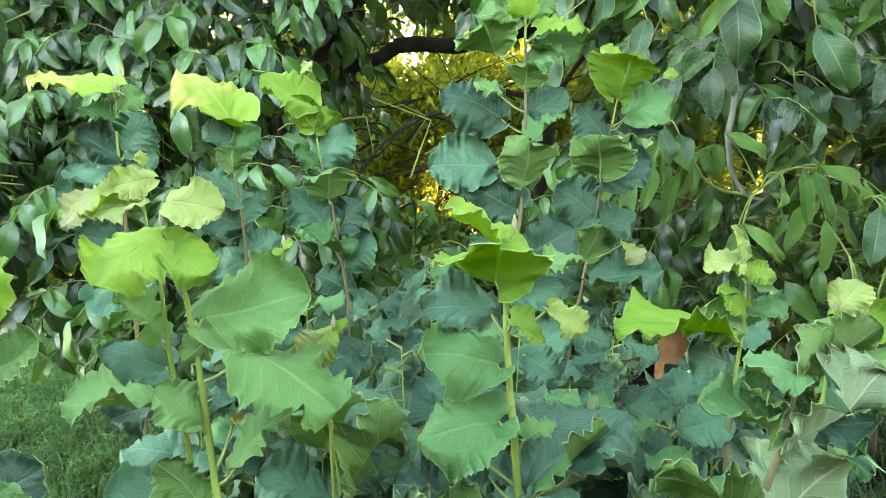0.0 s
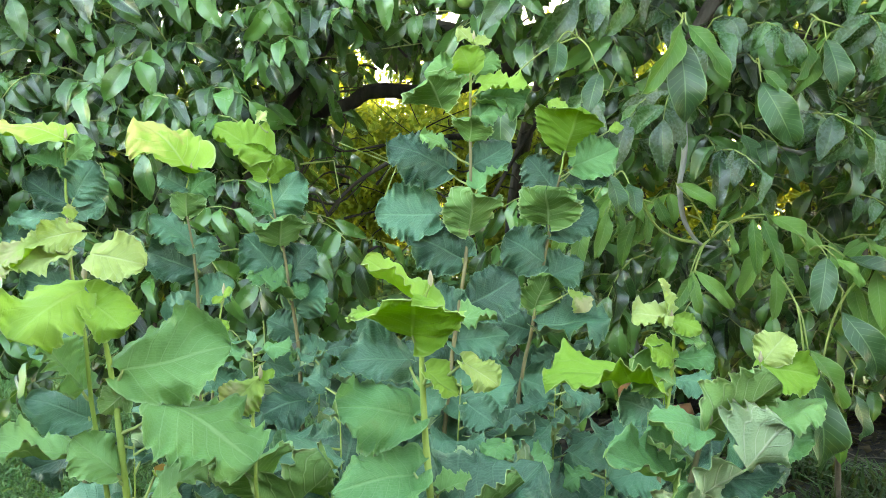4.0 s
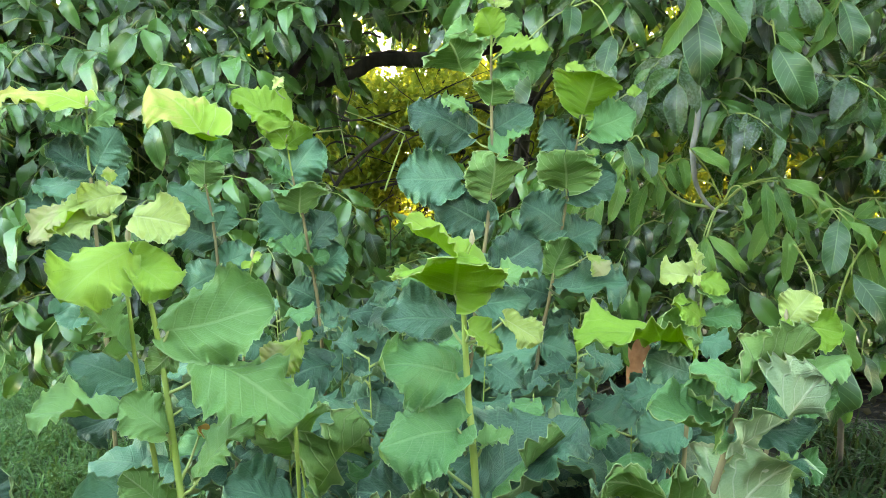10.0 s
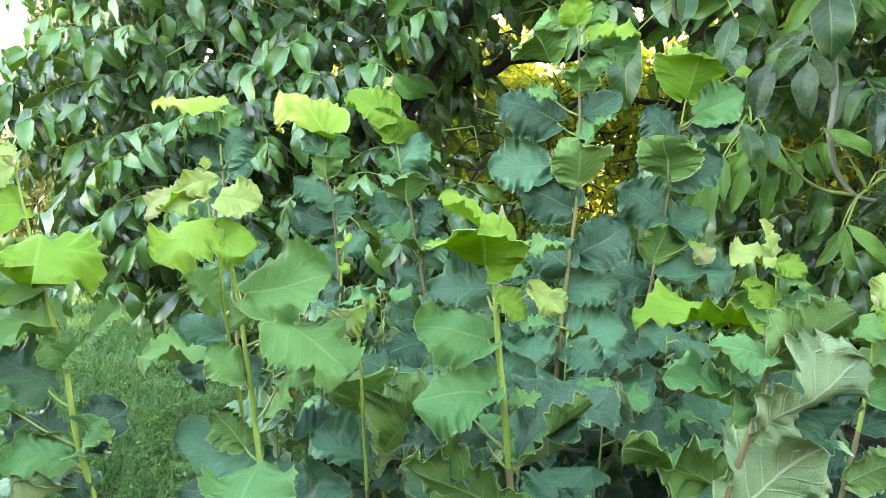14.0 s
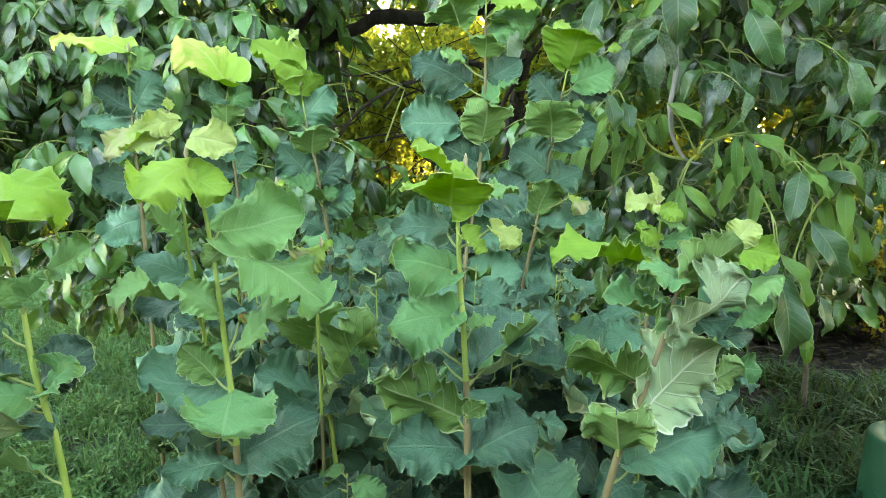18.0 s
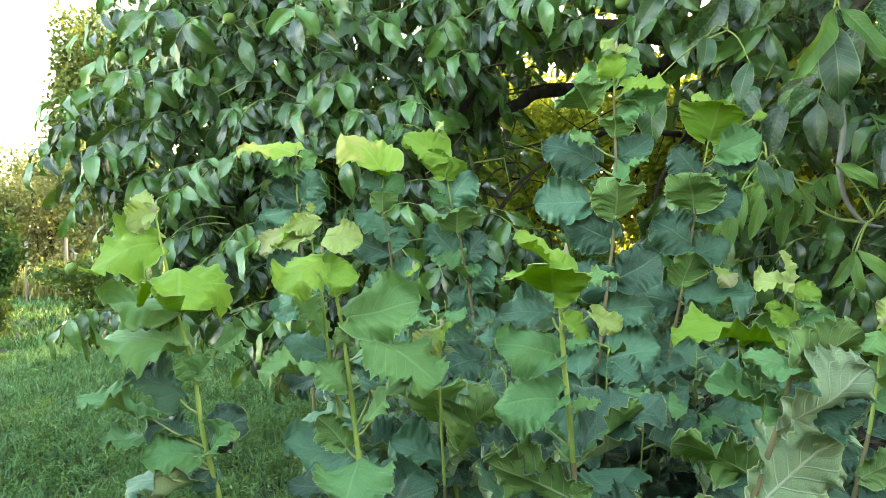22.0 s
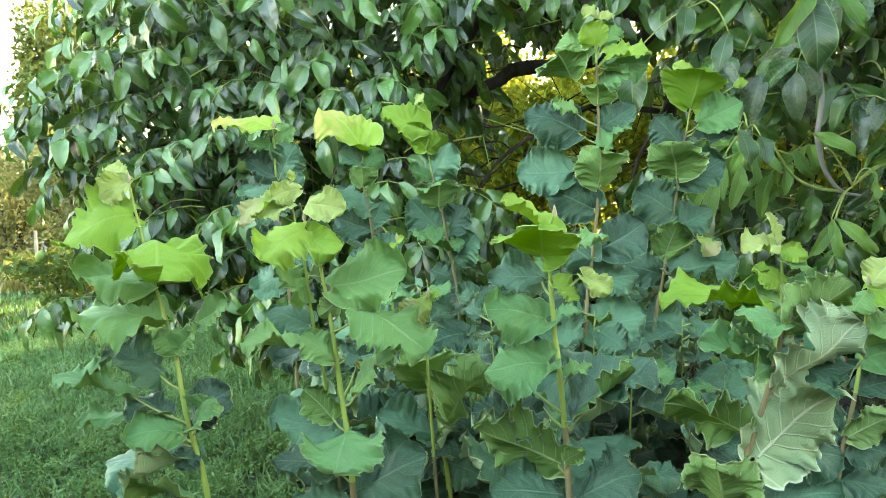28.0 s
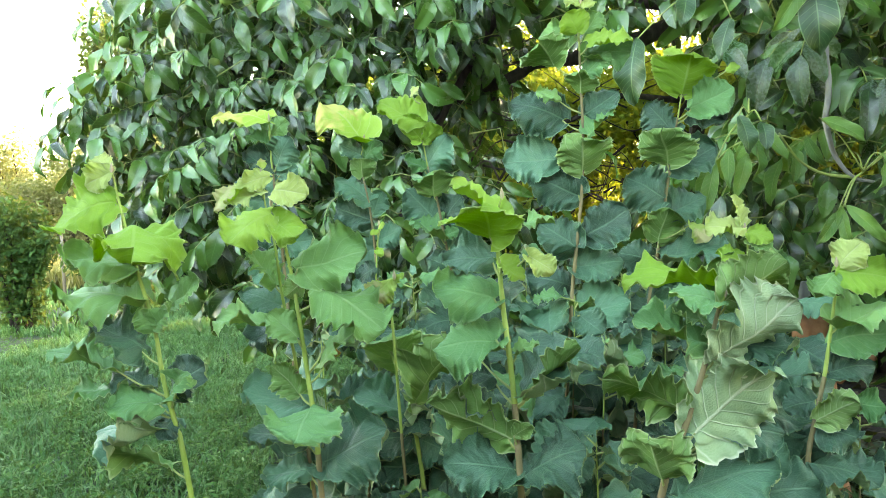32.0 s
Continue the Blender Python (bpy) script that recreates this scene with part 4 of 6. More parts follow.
leaf(p, 0.835, 0.018, 0.030, 180, 23, -5, 0.064, 0.056, 3, 5, 20)
p = hazel(1.22, [(0.324, 0.000), (0.333, 0.387), (0.350, 0.775), (0.358, 0.913), (0.370, 1.015), (0.375, 1.086), (0.371, 1.113)], "hazel shoot with small yellow-green tip leaves", 0.0055, 0.50)
leaf(p, 1.127, -0.005, 0.000, 180, 76, 48, 0.048, 0.030, 0, 28, 10)
leaf(p, 1.119, 0.000, 0.000, -171, 0, -20, 0.064, 0.056, 0.5, 14, 20)
leaf(p, 1.111, 0.003, 0.000, -15, -20, 26, 0.042, 0.037, 0.9, 14, 20)
leaf(p, 1.098, 0.002, 0.000, -13, -27, 9, 0.049, 0.043, 1.5, 14, 20)
leaf(p, 1.055, -0.002, -0.005, -158, 25, -21, 0.059, 0.052, 1, 14, 20)
leaf(p, 1.017, 0.002, 0.000, -171, 32, -32, 0.077, 0.078, 1.6, 6, 14)
leaf(p, 1.027, -0.028, -0.020, -170, 2, 16, 0.177, 0.110, 1, 14, 30)
leaf(p, 1.054, 0.008, 0.000, 0, 1, 27, 0.057, 0.050, 2, 10, 20)
leaf(p, 0.967, 0.008, 0.020, 180, 17, -30, 0.077, 0.067, 3, 5, 20)
leaf(p, 0.888, 0.007, 0.020, 180, -13, -33, 0.079, 0.072, 3, 5, 20)
leaf(p, 0.926, 0.011, 0.030, 0, -17, 40, 0.075, 0.073, 3, 5, 20)
p = hazel(1.22, [(0.401, 0.000), (0.421, 0.352), (0.456, 0.704), (0.468, 0.783), (0.486, 0.870), (0.502, 0.985), (0.507, 1.052)], "hazel shoot with crinkled pale top leaves at the clump edge", 0.0068, 0.65)
leaf(p, 1.050, 0.006, 0.000, 0, 51, -24, 0.052, 0.059, 0.6, 8, 30)
leaf(p, 1.041, 0.001, 0.000, -14, -6, 37, 0.080, 0.071, 1.1, 8, 20)
leaf(p, 1.036, -0.003, -0.005, -150, -38, 12, 0.051, 0.053, 1.4, 4, 20)
leaf(p, 0.956, 0.006, -0.005, -6, 22, -13, 0.101, 0.089, 1.6, 12, 18)
leaf(p, 0.925, 0.006, 0.005, -6, 12, 28, 0.093, 0.082, 2, 5, 20)
leaf(p, 0.873, 0.009, 0.020, 0, 8, 30, 0.074, 0.065, 3, 5, 20)
leaf(p, 0.801, -0.002, -0.010, -19, 30, -121, 0.071, 0.063, 1.8, 18, 15)
leaf(p, 0.826, 0.055, 0.000, -14, -5, 38, 0.042, 0.054, 2.2, 5, 20)
leaf(p, 0.786, 0.007, 0.000, -11, -15, 35, 0.057, 0.075, 3, 0, 20)
leaf(p, 0.721, 0.001, 0.000, -11, -12, -8, 0.106, 0.093, 2.8, 12, 20)
leaf(p, 0.826, 0.002, 0.020, 180, -20, -22, 0.055, 0.051, 3, 0, 20)
p = hazel(1.09, [(-0.185, 0.000), (-0.192, 0.470), (-0.204, 0.940), (-0.207, 1.014), (-0.198, 1.064)], "small hazel side shoot with a bronze-speckled leaf", 0.0042, 0.40)
leaf(p, 1.061, -0.001, -0.010, -151, -39, -13, 0.053, 0.049, 5, 10, 25)
leaf(p, 1.057, 0.001, 0.000, 0, 39, -8, 0.022, 0.020, 1, 20, 10)
p = hazel(1.52, [(0.007, 0.000), (0.028, 0.465), (0.065, 0.929), (0.083, 1.077), (0.099, 1.198), (0.106, 1.319), (0.105, 1.438), (0.106, 1.532), (0.111, 1.597)], "tallest hazel shoot with dark blue-green lower leaves", 0.0062, 0.80)
leaf(p, 1.588, 0.000, 0.000, 180, 37, 1, 0.040, 0.035, 0, 20, 20)
leaf(p, 1.585, 0.004, 0.000, 0, 16, 25, 0.032, 0.028, 0, 20, 15)
leaf(p, 1.532, -0.003, -0.010, -133, 56, 0, 0.049, 0.072, 1, 8, 20)
leaf(p, 1.532, -0.008, 0.010, 180, 1, -53, 0.079, 0.070, 1.7, 10, 20)
leaf(p, 1.531, 0.009, 0.010, 17, 53, -2, 0.058, 0.056, 1.6, 8, 20)
leaf(p, 1.507, 0.019, -0.010, -12, -4, 19, 0.093, 0.058, 1.1, 18, 22)
leaf(p, 1.488, 0.017, 0.010, 0, 0, 36, 0.090, 0.079, 2.4, 8, 20)
leaf(p, 1.447, 0.006, 0.000, 0, 32, 11, 0.071, 0.063, 2.4, 10, 20)
leaf(p, 1.468, -0.053, 0.000, -123, 40, 104, 0.069, 0.114, 2, 14, 12)
leaf(p, 1.408, -0.000, 0.000, -94, 51, 155, 0.050, 0.081, 1.9, 22, 12)
leaf(p, 1.353, -0.041, 0.010, 180, 24, -28, 0.125, 0.110, 3, 4, 18)
leaf(p, 1.394, -0.047, -0.010, 180, 25, -9, 0.052, 0.046, 1.8, 25, 15)
leaf(p, 1.360, 0.005, 0.010, 0, 32, 23, 0.086, 0.076, 3, 5, 18)
leaf(p, 1.317, 0.011, -0.010, 0, 41, -29, 0.074, 0.065, 2.2, 30, 15)
leaf(p, 1.237, 0.001, -0.005, -86, 59, -165, 0.085, 0.122, 2, 14, 12)
leaf(p, 1.267, -0.057, 0.010, 180, 2, -56, 0.118, 0.116, 3, 4, 18)
leaf(p, 1.189, -0.003, 0.000, 180, 22, -40, 0.113, 0.099, 3, 4, 18)
leaf(p, 1.098, 0.015, 0.000, -6, 31, 27, 0.110, 0.110, 2.8, 6, 18)
leaf(p, 1.075, 0.000, 0.000, 180, 37, -17, 0.097, 0.098, 3, 4, 18)
leaf(p, 1.035, -0.001, 0.010, 0, 3, 44, 0.105, 0.092, 3, 4, 18)
leaf(p, 0.927, -0.002, 0.000, -4, 13, 41, 0.134, 0.119, 3, 4, 18)
leaf(p, 0.989, -0.002, 0.020, 180, 16, -40, 0.105, 0.092, 3, 4, 18)
leaf(p, 0.876, -0.002, 0.020, 180, 15, -38, 0.110, 0.105, 3, 4, 18)
leaf(p, 0.850, -0.001, 0.020, 0, -17, 36, 0.095, 0.105, 3, 4, 18)
p = hazel(1.7, [(0.144, 0.000), (0.176, 0.446), (0.233, 0.892), (0.257, 1.015), (0.273, 1.109), (0.294, 1.229), (0.303, 1.295), (0.318, 1.360), (0.329, 1.425)], "tall hazel shoot with a holed bright top leaf", 0.0062, 0.85)
leaf(p, 1.414, 0.001, 0.000, -67, 56, -165, 0.096, 0.145, 1.2, 10, 14)
leaf(p, 1.495, 0.002, 0.000, 180, 25, -13, 0.045, 0.039, 1, 15, 20)
leaf(p, 1.457, 0.098, 0.000, 0, 11, 41, 0.029, 0.025, 1, 15, 20)
leaf(p, 1.376, 0.025, 0.000, -6, 24, 43, 0.103, 0.092, 2, 4, 18)
leaf(p, 1.367, 0.023, 0.010, 0, -17, 34, 0.083, 0.073, 2.6, 4, 18)
leaf(p, 1.319, 0.001, 0.010, 180, 53, -1, 0.101, 0.089, 3, 4, 18)
leaf(p, 1.253, -0.006, -0.005, -107, 54, 145, 0.090, 0.135, 2, 18, 12)
leaf(p, 1.237, 0.002, 0.000, 0, 26, 32, 0.114, 0.100, 3, 4, 18)
leaf(p, 1.173, -0.003, 0.000, 180, 35, -26, 0.101, 0.116, 3, 4, 18)
leaf(p, 1.072, -0.003, -0.010, -38, 68, -169, 0.086, 0.099, 2.2, 14, 12)
leaf(p, 1.112, 0.063, -0.020, -16, -50, -21, 0.057, 0.050, 5, 12, 25)
leaf(p, 1.040, 0.007, -0.010, -7, 4, 9, 0.156, 0.137, 2.9, 8, 18)
leaf(p, 1.024, 0.007, 0.010, 180, 14, -46, 0.096, 0.086, 3, 4, 18)
leaf(p, 0.920, 0.004, 0.000, 0, -23, 35, 0.083, 0.089, 3, 4, 18)
leaf(p, 0.862, 0.003, 0.000, 180, -17, -35, 0.088, 0.089, 3, 4, 18)
leaf(p, 1.135, 0.003, 0.020, 0, 20, 39, 0.103, 0.100, 3, 4, 18)
leaf(p, 0.805, 0.013, 0.020, 0, -21, 34, 0.083, 0.102, 3, 4, 18)
p = hazel(1.69, [(-0.205, 0.000), (-0.213, 0.441), (-0.229, 0.882), (-0.236, 1.009), (-0.251, 1.108), (-0.266, 1.206), (-0.283, 1.275), (-0.295, 1.359)], "upright hazel shoot with cupped bright top leaves", 0.0060, 0.85)
leaf(p, 1.397, -0.000, 0.000, -175, 26, -9, 0.119, 0.105, 1.3, 8, 18)
leaf(p, 1.461, -0.022, 0.000, 0, 48, -20, 0.031, 0.027, 0, 20, 15)
leaf(p, 1.349, -0.001, -0.005, 180, 50, 151, 0.081, 0.072, 1.2, 18, 12)
leaf(p, 1.348, 0.002, -0.005, 0, 32, -101, 0.058, 0.051, 1.2, 18, 12)
leaf(p, 1.274, -0.016, 0.010, 0, 50, 7, 0.109, 0.111, 2.6, 4, 18)
leaf(p, 1.276, -0.011, 0.000, -168, 32, -2, 0.056, 0.050, 2.2, 22, 18)
leaf(p, 1.210, -0.005, -0.005, -73, 51, -141, 0.073, 0.110, 2.1, 18, 12)
leaf(p, 1.147, -0.013, 0.010, 180, 46, 4, 0.111, 0.111, 3, 4, 18)
leaf(p, 1.133, -0.005, 0.010, 0, 51, -7, 0.092, 0.081, 3, 4, 18)
leaf(p, 1.100, -0.003, -0.010, -173, 34, 29, 0.096, 0.085, 2.2, 34, 18)
leaf(p, 1.108, 0.004, -0.010, 0, 18, 46, 0.039, 0.041, 2.2, 20, 18)
leaf(p, 1.076, 0.003, 0.010, 0, 45, 9, 0.084, 0.103, 3, 4, 18)
leaf(p, 1.019, 0.002, 0.010, 180, 27, -27, 0.074, 0.076, 3, 4, 18)
leaf(p, 0.963, 0.000, 0.010, 0, 27, 32, 0.069, 0.088, 3, 4, 18)
leaf(p, 0.906, -0.003, 0.010, 180, 25, -26, 0.080, 0.089, 3, 4, 18)
p = hazel(1.72, [(-0.434, 0.000), (-0.438, 0.485), (-0.444, 0.971), (-0.446, 1.072), (-0.452, 1.158), (-0.459, 1.216), (-0.472, 1.302), (-0.459, 1.366)], "slender hazel shoot with one yellow-patched top leaf", 0.0055, 0.80)
leaf(p, 1.364, 0.008, 0.000, 180, 39, 28, 0.163, 0.143, 4, 6, 16)
leaf(p, 1.327, -0.003, 0.000, 180, 26, -29, 0.066, 0.058, 2.6, 6, 18)
leaf(p, 1.313, 0.004, 0.000, 0, 37, 16, 0.069, 0.061, 2.4, 12, 18)
leaf(p, 1.270, -0.001, 0.000, -79, 56, -176, 0.053, 0.078, 2.1, 18, 12)
leaf(p, 1.207, 0.006, 0.000, -174, 32, 13, 0.110, 0.097, 2.6, 12, 18)
leaf(p, 1.155, -0.003, 0.010, 180, 20, -37, 0.105, 0.109, 3, 4, 18)
leaf(p, 1.169, 0.005, 0.010, 0, 66, -6, 0.067, 0.059, 3, 4, 18)
leaf(p, 1.083, -0.001, 0.010, 180, -29, -37, 0.078, 0.094, 3, 4, 18)
leaf(p, 1.100, 0.004, 0.010, 0, 19, 47, 0.076, 0.076, 3, 4, 18)
leaf(p, 0.999, -0.003, 0.010, 180, -22, -43, 0.072, 0.091, 3, 4, 18)
p = hazel(1.45, [(-0.543, 0.000), (-0.555, 0.526), (-0.575, 1.051), (-0.582, 1.162), (-0.587, 1.260), (-0.590, 1.309), (-0.589, 1.398)], "thin hazel shoot with a yellowish browned top leaf", 0.0055, 0.70)
leaf(p, 1.395, 0.002, 0.000, -176, 4, -9, 0.141, 0.088, 4, 10, 26)
leaf(p, 1.361, 0.004, 0.000, 0, 37, 38, 0.052, 0.048, 1.5, 10, 18)
leaf(p, 1.343, -0.001, 0.000, -171, 16, -6, 0.063, 0.056, 2, 28, 18)
leaf(p, 1.293, 0.012, 0.000, 0, 59, 11, 0.073, 0.071, 2.8, 4, 18)
leaf(p, 1.282, 0.000, 0.000, 180, 33, 2, 0.078, 0.069, 2.8, 6, 18)
leaf(p, 1.269, 0.014, 0.000, 0, 16, 45, 0.051, 0.045, 3, 6, 18)
leaf(p, 1.246, -0.001, 0.010, 180, 12, -21, 0.098, 0.087, 3, 6, 18)
leaf(p, 1.209, 0.002, 0.010, 180, 10, -13, 0.119, 0.105, 3, 6, 18)
leaf(p, 1.137, -0.002, 0.010, 180, 11, -44, 0.083, 0.078, 3, 4, 18)
leaf(p, 1.075, -0.003, 0.010, 180, -23, -46, 0.087, 0.086, 3, 4, 18)
leaf(p, 1.112, -0.003, 0.010, 0, 6, 52, 0.083, 0.078, 3, 4, 18)
# -- end of hazel shoots --


def filler_shoots():
    """Lower shoots between and behind the tall ones, darker to stand for shade."""
    r = random.Random(12)
    spots = [(-0.42, 1.28, 0.92), (-0.30, 1.55, 1.02), (-0.12, 1.32, 0.98), (0.02, 1.62, 1.0), (0.14, 1.30, 0.92), (0.26, 1.48, 0.95), (0.40, 1.36, 0.9),
             (0.52, 1.62, 0.94), (-0.20, 1.18, 0.82), (0.12, 1.12, 0.78), (0.33, 1.15, 0.76), (-0.38, 1.10, 0.80), (0.46, 1.22, 0.70), (-0.06, 1.78, 1.06), (0.18, 1.85, 0.98),
             (-0.46, 1.72, 0.96), (0.36, 1.82, 0.96), (0.60, 1.42, 0.74), (-0.27, 1.02, 0.66), (0.04, 1.04, 0.64), (0.20, 1.0, 0.6), (-0.16, 1.05, 0.72), (-0.24, 1.25, 0.9), (-0.08, 1.2, 0.86), (0.08, 1.42, 0.98), (-0.36, 1.42, 1.0), (0.3, 1.3, 0.86), (-0.18, 1.6, 1.0), (0.44, 1.5, 0.9)]
    for i, (x, y, h) in enumerate(spots):
        q = hazel(y, [(x * 0.9, 0.0), (x * 0.95 + r.uniform(-0.02, 0.02), h * 0.5), (x, h)], "hazel shoot low in the dense clump, shade put in its leaf tone", 0.0042, 0.8, lean=-0.05, bud=0.3)
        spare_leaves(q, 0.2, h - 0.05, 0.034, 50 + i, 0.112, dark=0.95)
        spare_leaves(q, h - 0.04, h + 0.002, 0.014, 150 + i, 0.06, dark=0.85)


filler_shoots()


# ---- walnut tree ----
def leaflet_blade(n=9, k=3, seed=1):
    """A walnut leaflet of unit length along +y, upper side +z: oval, pointed, drooping and slightly folded."""
    r = np.random.RandomState(seed)
    ph = r.rand(3) * 6.28
    us, vs = np.linspace(0, 1, n), np.linspace(-1, 1, 2 * k + 1)
    v, uv = [], []
    bend = radians(30 + 65 * r.rand())
    fold = 0.12 + 0.55 * r.rand()
    for u in us:
        w = 0.205 * math.sin(math.pi * u ** 0.9) ** 0.8 * (1 - 0.25 * max(0, u - 0.75)) if 0 < u < 1 else 0.008
        for a in vs:
            x = a * w * (1 + 0.04 * math.sin(9 * u + ph[1]))
            z = fold * abs(x) + 0.045 * abs(a) ** 1.5 * math.sin(12 * u + ph[0] * (1 if a > 0 else -1)) + 0.008 * math.sin((u * 13 - abs(a) * 2.6) * 6.283) * abs(a) * (1 - abs(a)) * 2
            R = 1 / bend
            t = u / R
            v.append((x, (R + z) * math.sin(t), (R + z) * math.cos(t) - R))
            uv.append((u, a * 0.5 + 0.5))
    m = 2 * k + 1
    f = [(i * m + j, i * m + j + 1, (i + 1) * m + j + 1, (i + 1) * m + j) for i in range(n - 1) for j in range(m - 1)]
    return np.array(v), f, uv


class Crown:
    """Collects leaflets and stalks; near ones become parts, the rest one mesh."""

    def __init__(self):
        self.shapes = [leaflet_blade(9, 3, s) for s in range(6)]
        self.meshes = [mesh_data("leaflet", v, f, [WALNUT_UP], None, uv) for v, f, uv in self.shapes]
        self.young = [mesh_data("leaflet", v, f, [WALNUT_YOUNG], None, uv) for v, f, uv in self.shapes]
        self.v, self.q, self.uv, self.n = [], [], [], 0
        self.sv, self.sf = [], []
        self.singles = 0

    def stalk(self, pts, r0, r1, sides=5):
        v, f = tube(pts, np.linspace(r0, r1, len(pts)), sides)
        o = len(self.sv)
        self.sv += v
        self.sf += [tuple(o + i for i in t) for t in f if len(t) == 4]

    def leaflet(self, tree, place, turn, size, r, single, young=False):
        i = r.randint(6)
        if single and self.singles < 300:
            self.singles += 1
            m = Matrix.Translation(place) @ turn.to_4x4() @ Matrix.Diagonal((size * (0.72 if young else 1.0), size, size, 1))
            part("leaflet", (self.young if young else self.meshes)[i], tree, m=tree.matrix_world.inverted() @ m)
            return
        v, f, uv = self.shapes[i]
        self.v.append(v * size * np.array([r.uniform(0.75, 1.15), 1, 1]) @ np.array(turn).T + np.array(place))
        self.q.append(np.array(f) + self.n)
        self.uv.append(np.array(uv))
        self.n += len(v)

    def compound(self, tree, foot, az, r, size=0.14, pairs=3, single=False, rise=0.3, young=False, hang=1.0):
        """A pinnate leaf from foot towards az: a drooping stalk with pairs of leaflets and a larger one at its end."""
        d = Vector((math.cos(az), math.sin(az), rise))
        d.normalize()
        pts, p, step = [Vector(foot)], Vector(foot), size * 0.42
        n = pairs + 2
        for k in range(n):
            p = p + d * step
            d = (d + Vector((0, 0, -0.30 * hang * r.uniform(0.6, 1.3)))).normalized()
            pts.append(p.copy())
        self.stalk(pts, 0.0028, 0.0014)
        for k in range(2, len(pts)):
            along = (pts[k] - pts[k - 1]).normalized()
            across = along.cross(Vector((0, 0, 1)))
            across = across.normalized() if across.length > 0.05 else Vector((math.sin(az), -math.cos(az), 0))
            if k == len(pts) - 1:
                dirs = [along + Vector((0, 0, -0.35 * hang))]
                s = size * r.uniform(1.0, 1.25)
            else:
                dirs = [along * 0.45 + across * sgn * r.uniform(0.7, 1.1) + Vector((0, 0, -r.uniform(0.25, 1.1) * hang)) for sgn in (-1, 1)]
                s = size * (0.68 + 0.1 * k) * r.uniform(0.85, 1.1)
            for dd in dirs:
                dd = dd.normalized()
                self.leaflet(tree, pts[k], frame_along(dd, r.uniform(-50, 50)), s, r, single, young)

    def finish(self, tree, stalk_name="stalk_work"):
        inv = tree.matrix_world.inverted()
        if self.v:
            me = big_mesh("foliage", np.concatenate(self.v) - np.array(tree.location), np.concatenate(self.q), [WALNUT_STUFF], np.concatenate(self.uv))
            tagged(part("foliage", me, tree), "dense drooping green leaflets", kind="stuff")
        me = mesh_data(stalk_name, [inv @ v for v in self.sv], self.sf, [M_RACHIS])
        tagged(part(stalk_name, me, tree), "thin yellow-green leaf stalks", kind="stuff")


class Spray:
    pass


def spray(tree, foot):
    """A hanging leaf of the tree, fixed at foot."""
    s = Spray()
    s.tree, s.foot = tree, Vector(foot)
    inv = tree.matrix_world.inverted()
    pv, pf = tube(smooth_line([s.foot + Vector((0.05, 0.26, 0.07)), s.foot + Vector((0.02, 0.10, 0.05)), s.foot], 8), np.linspace(0.003, 0.0024, 8), 6)
    part("stalk", mesh_data("stalk", [inv @ q for q in pv], pf, [M_RACHIS]), tree)
    return s


LONG = []


def hang(s, base, tip, width, young):
    """One leaflet from base to tip with its stalk up to the spray's foot."""
    if not LONG:
        for k in range(5):
            LONG.append(leaflet_blade(15, 4, 40 + k))
    counter[0] += 1
    base, tip = Vector(base), Vector(tip)
    d = tip - base
    v, f, uv = LONG[counter[0] % 5]
    bent = v[:, 1].max()
    r = random.Random(counter[0])
    slope = np.array(v[-4 - 1])
    v = np.array(v) - np.outer(v[:, 1] / bent, (0, 0, slope[2]))
    sc = d.length / bent
    v = v * np.array([width / 0.41 * d.length * (0.76 if young else 0.92), sc, sc])
    me = mesh_data("leaflet", v, f, [WALNUT_YOUNG if young else WALNUT_FULL], None, uv)
    inv = s.tree.matrix_world.inverted()
    ob = part("leaflet", me, s.tree, m=inv @ Matrix.Translation(base) @ frame_along(d, r.uniform(-35, 35)).to_4x4())
    mid = s.foot.lerp(base, 0.5) + Vector((0, 0, 0.02))
    pv, pf = tube(smooth_line([s.foot, mid, base, base.lerp(tip, 0.06)], 10), np.linspace(0.0024, 0.0013, 10), 6)
    part("stalk", mesh_data("stalk", [inv @ q for q in pv], pf, [M_RACHIS]), s.tree)


def limb(tree, pts, r0, r1, n=24, mat=None, name="limb", label="", sides=9):
    c = smooth_line(pts, n)
    v, f = tube([Vector(p) - tree.location for p in c], np.linspace(r0, r1, n), sides, 0.16, int(r0 * 10000))
    return part(name, mesh_data(name, v, f, [mat or M_BARK]), tree, label)


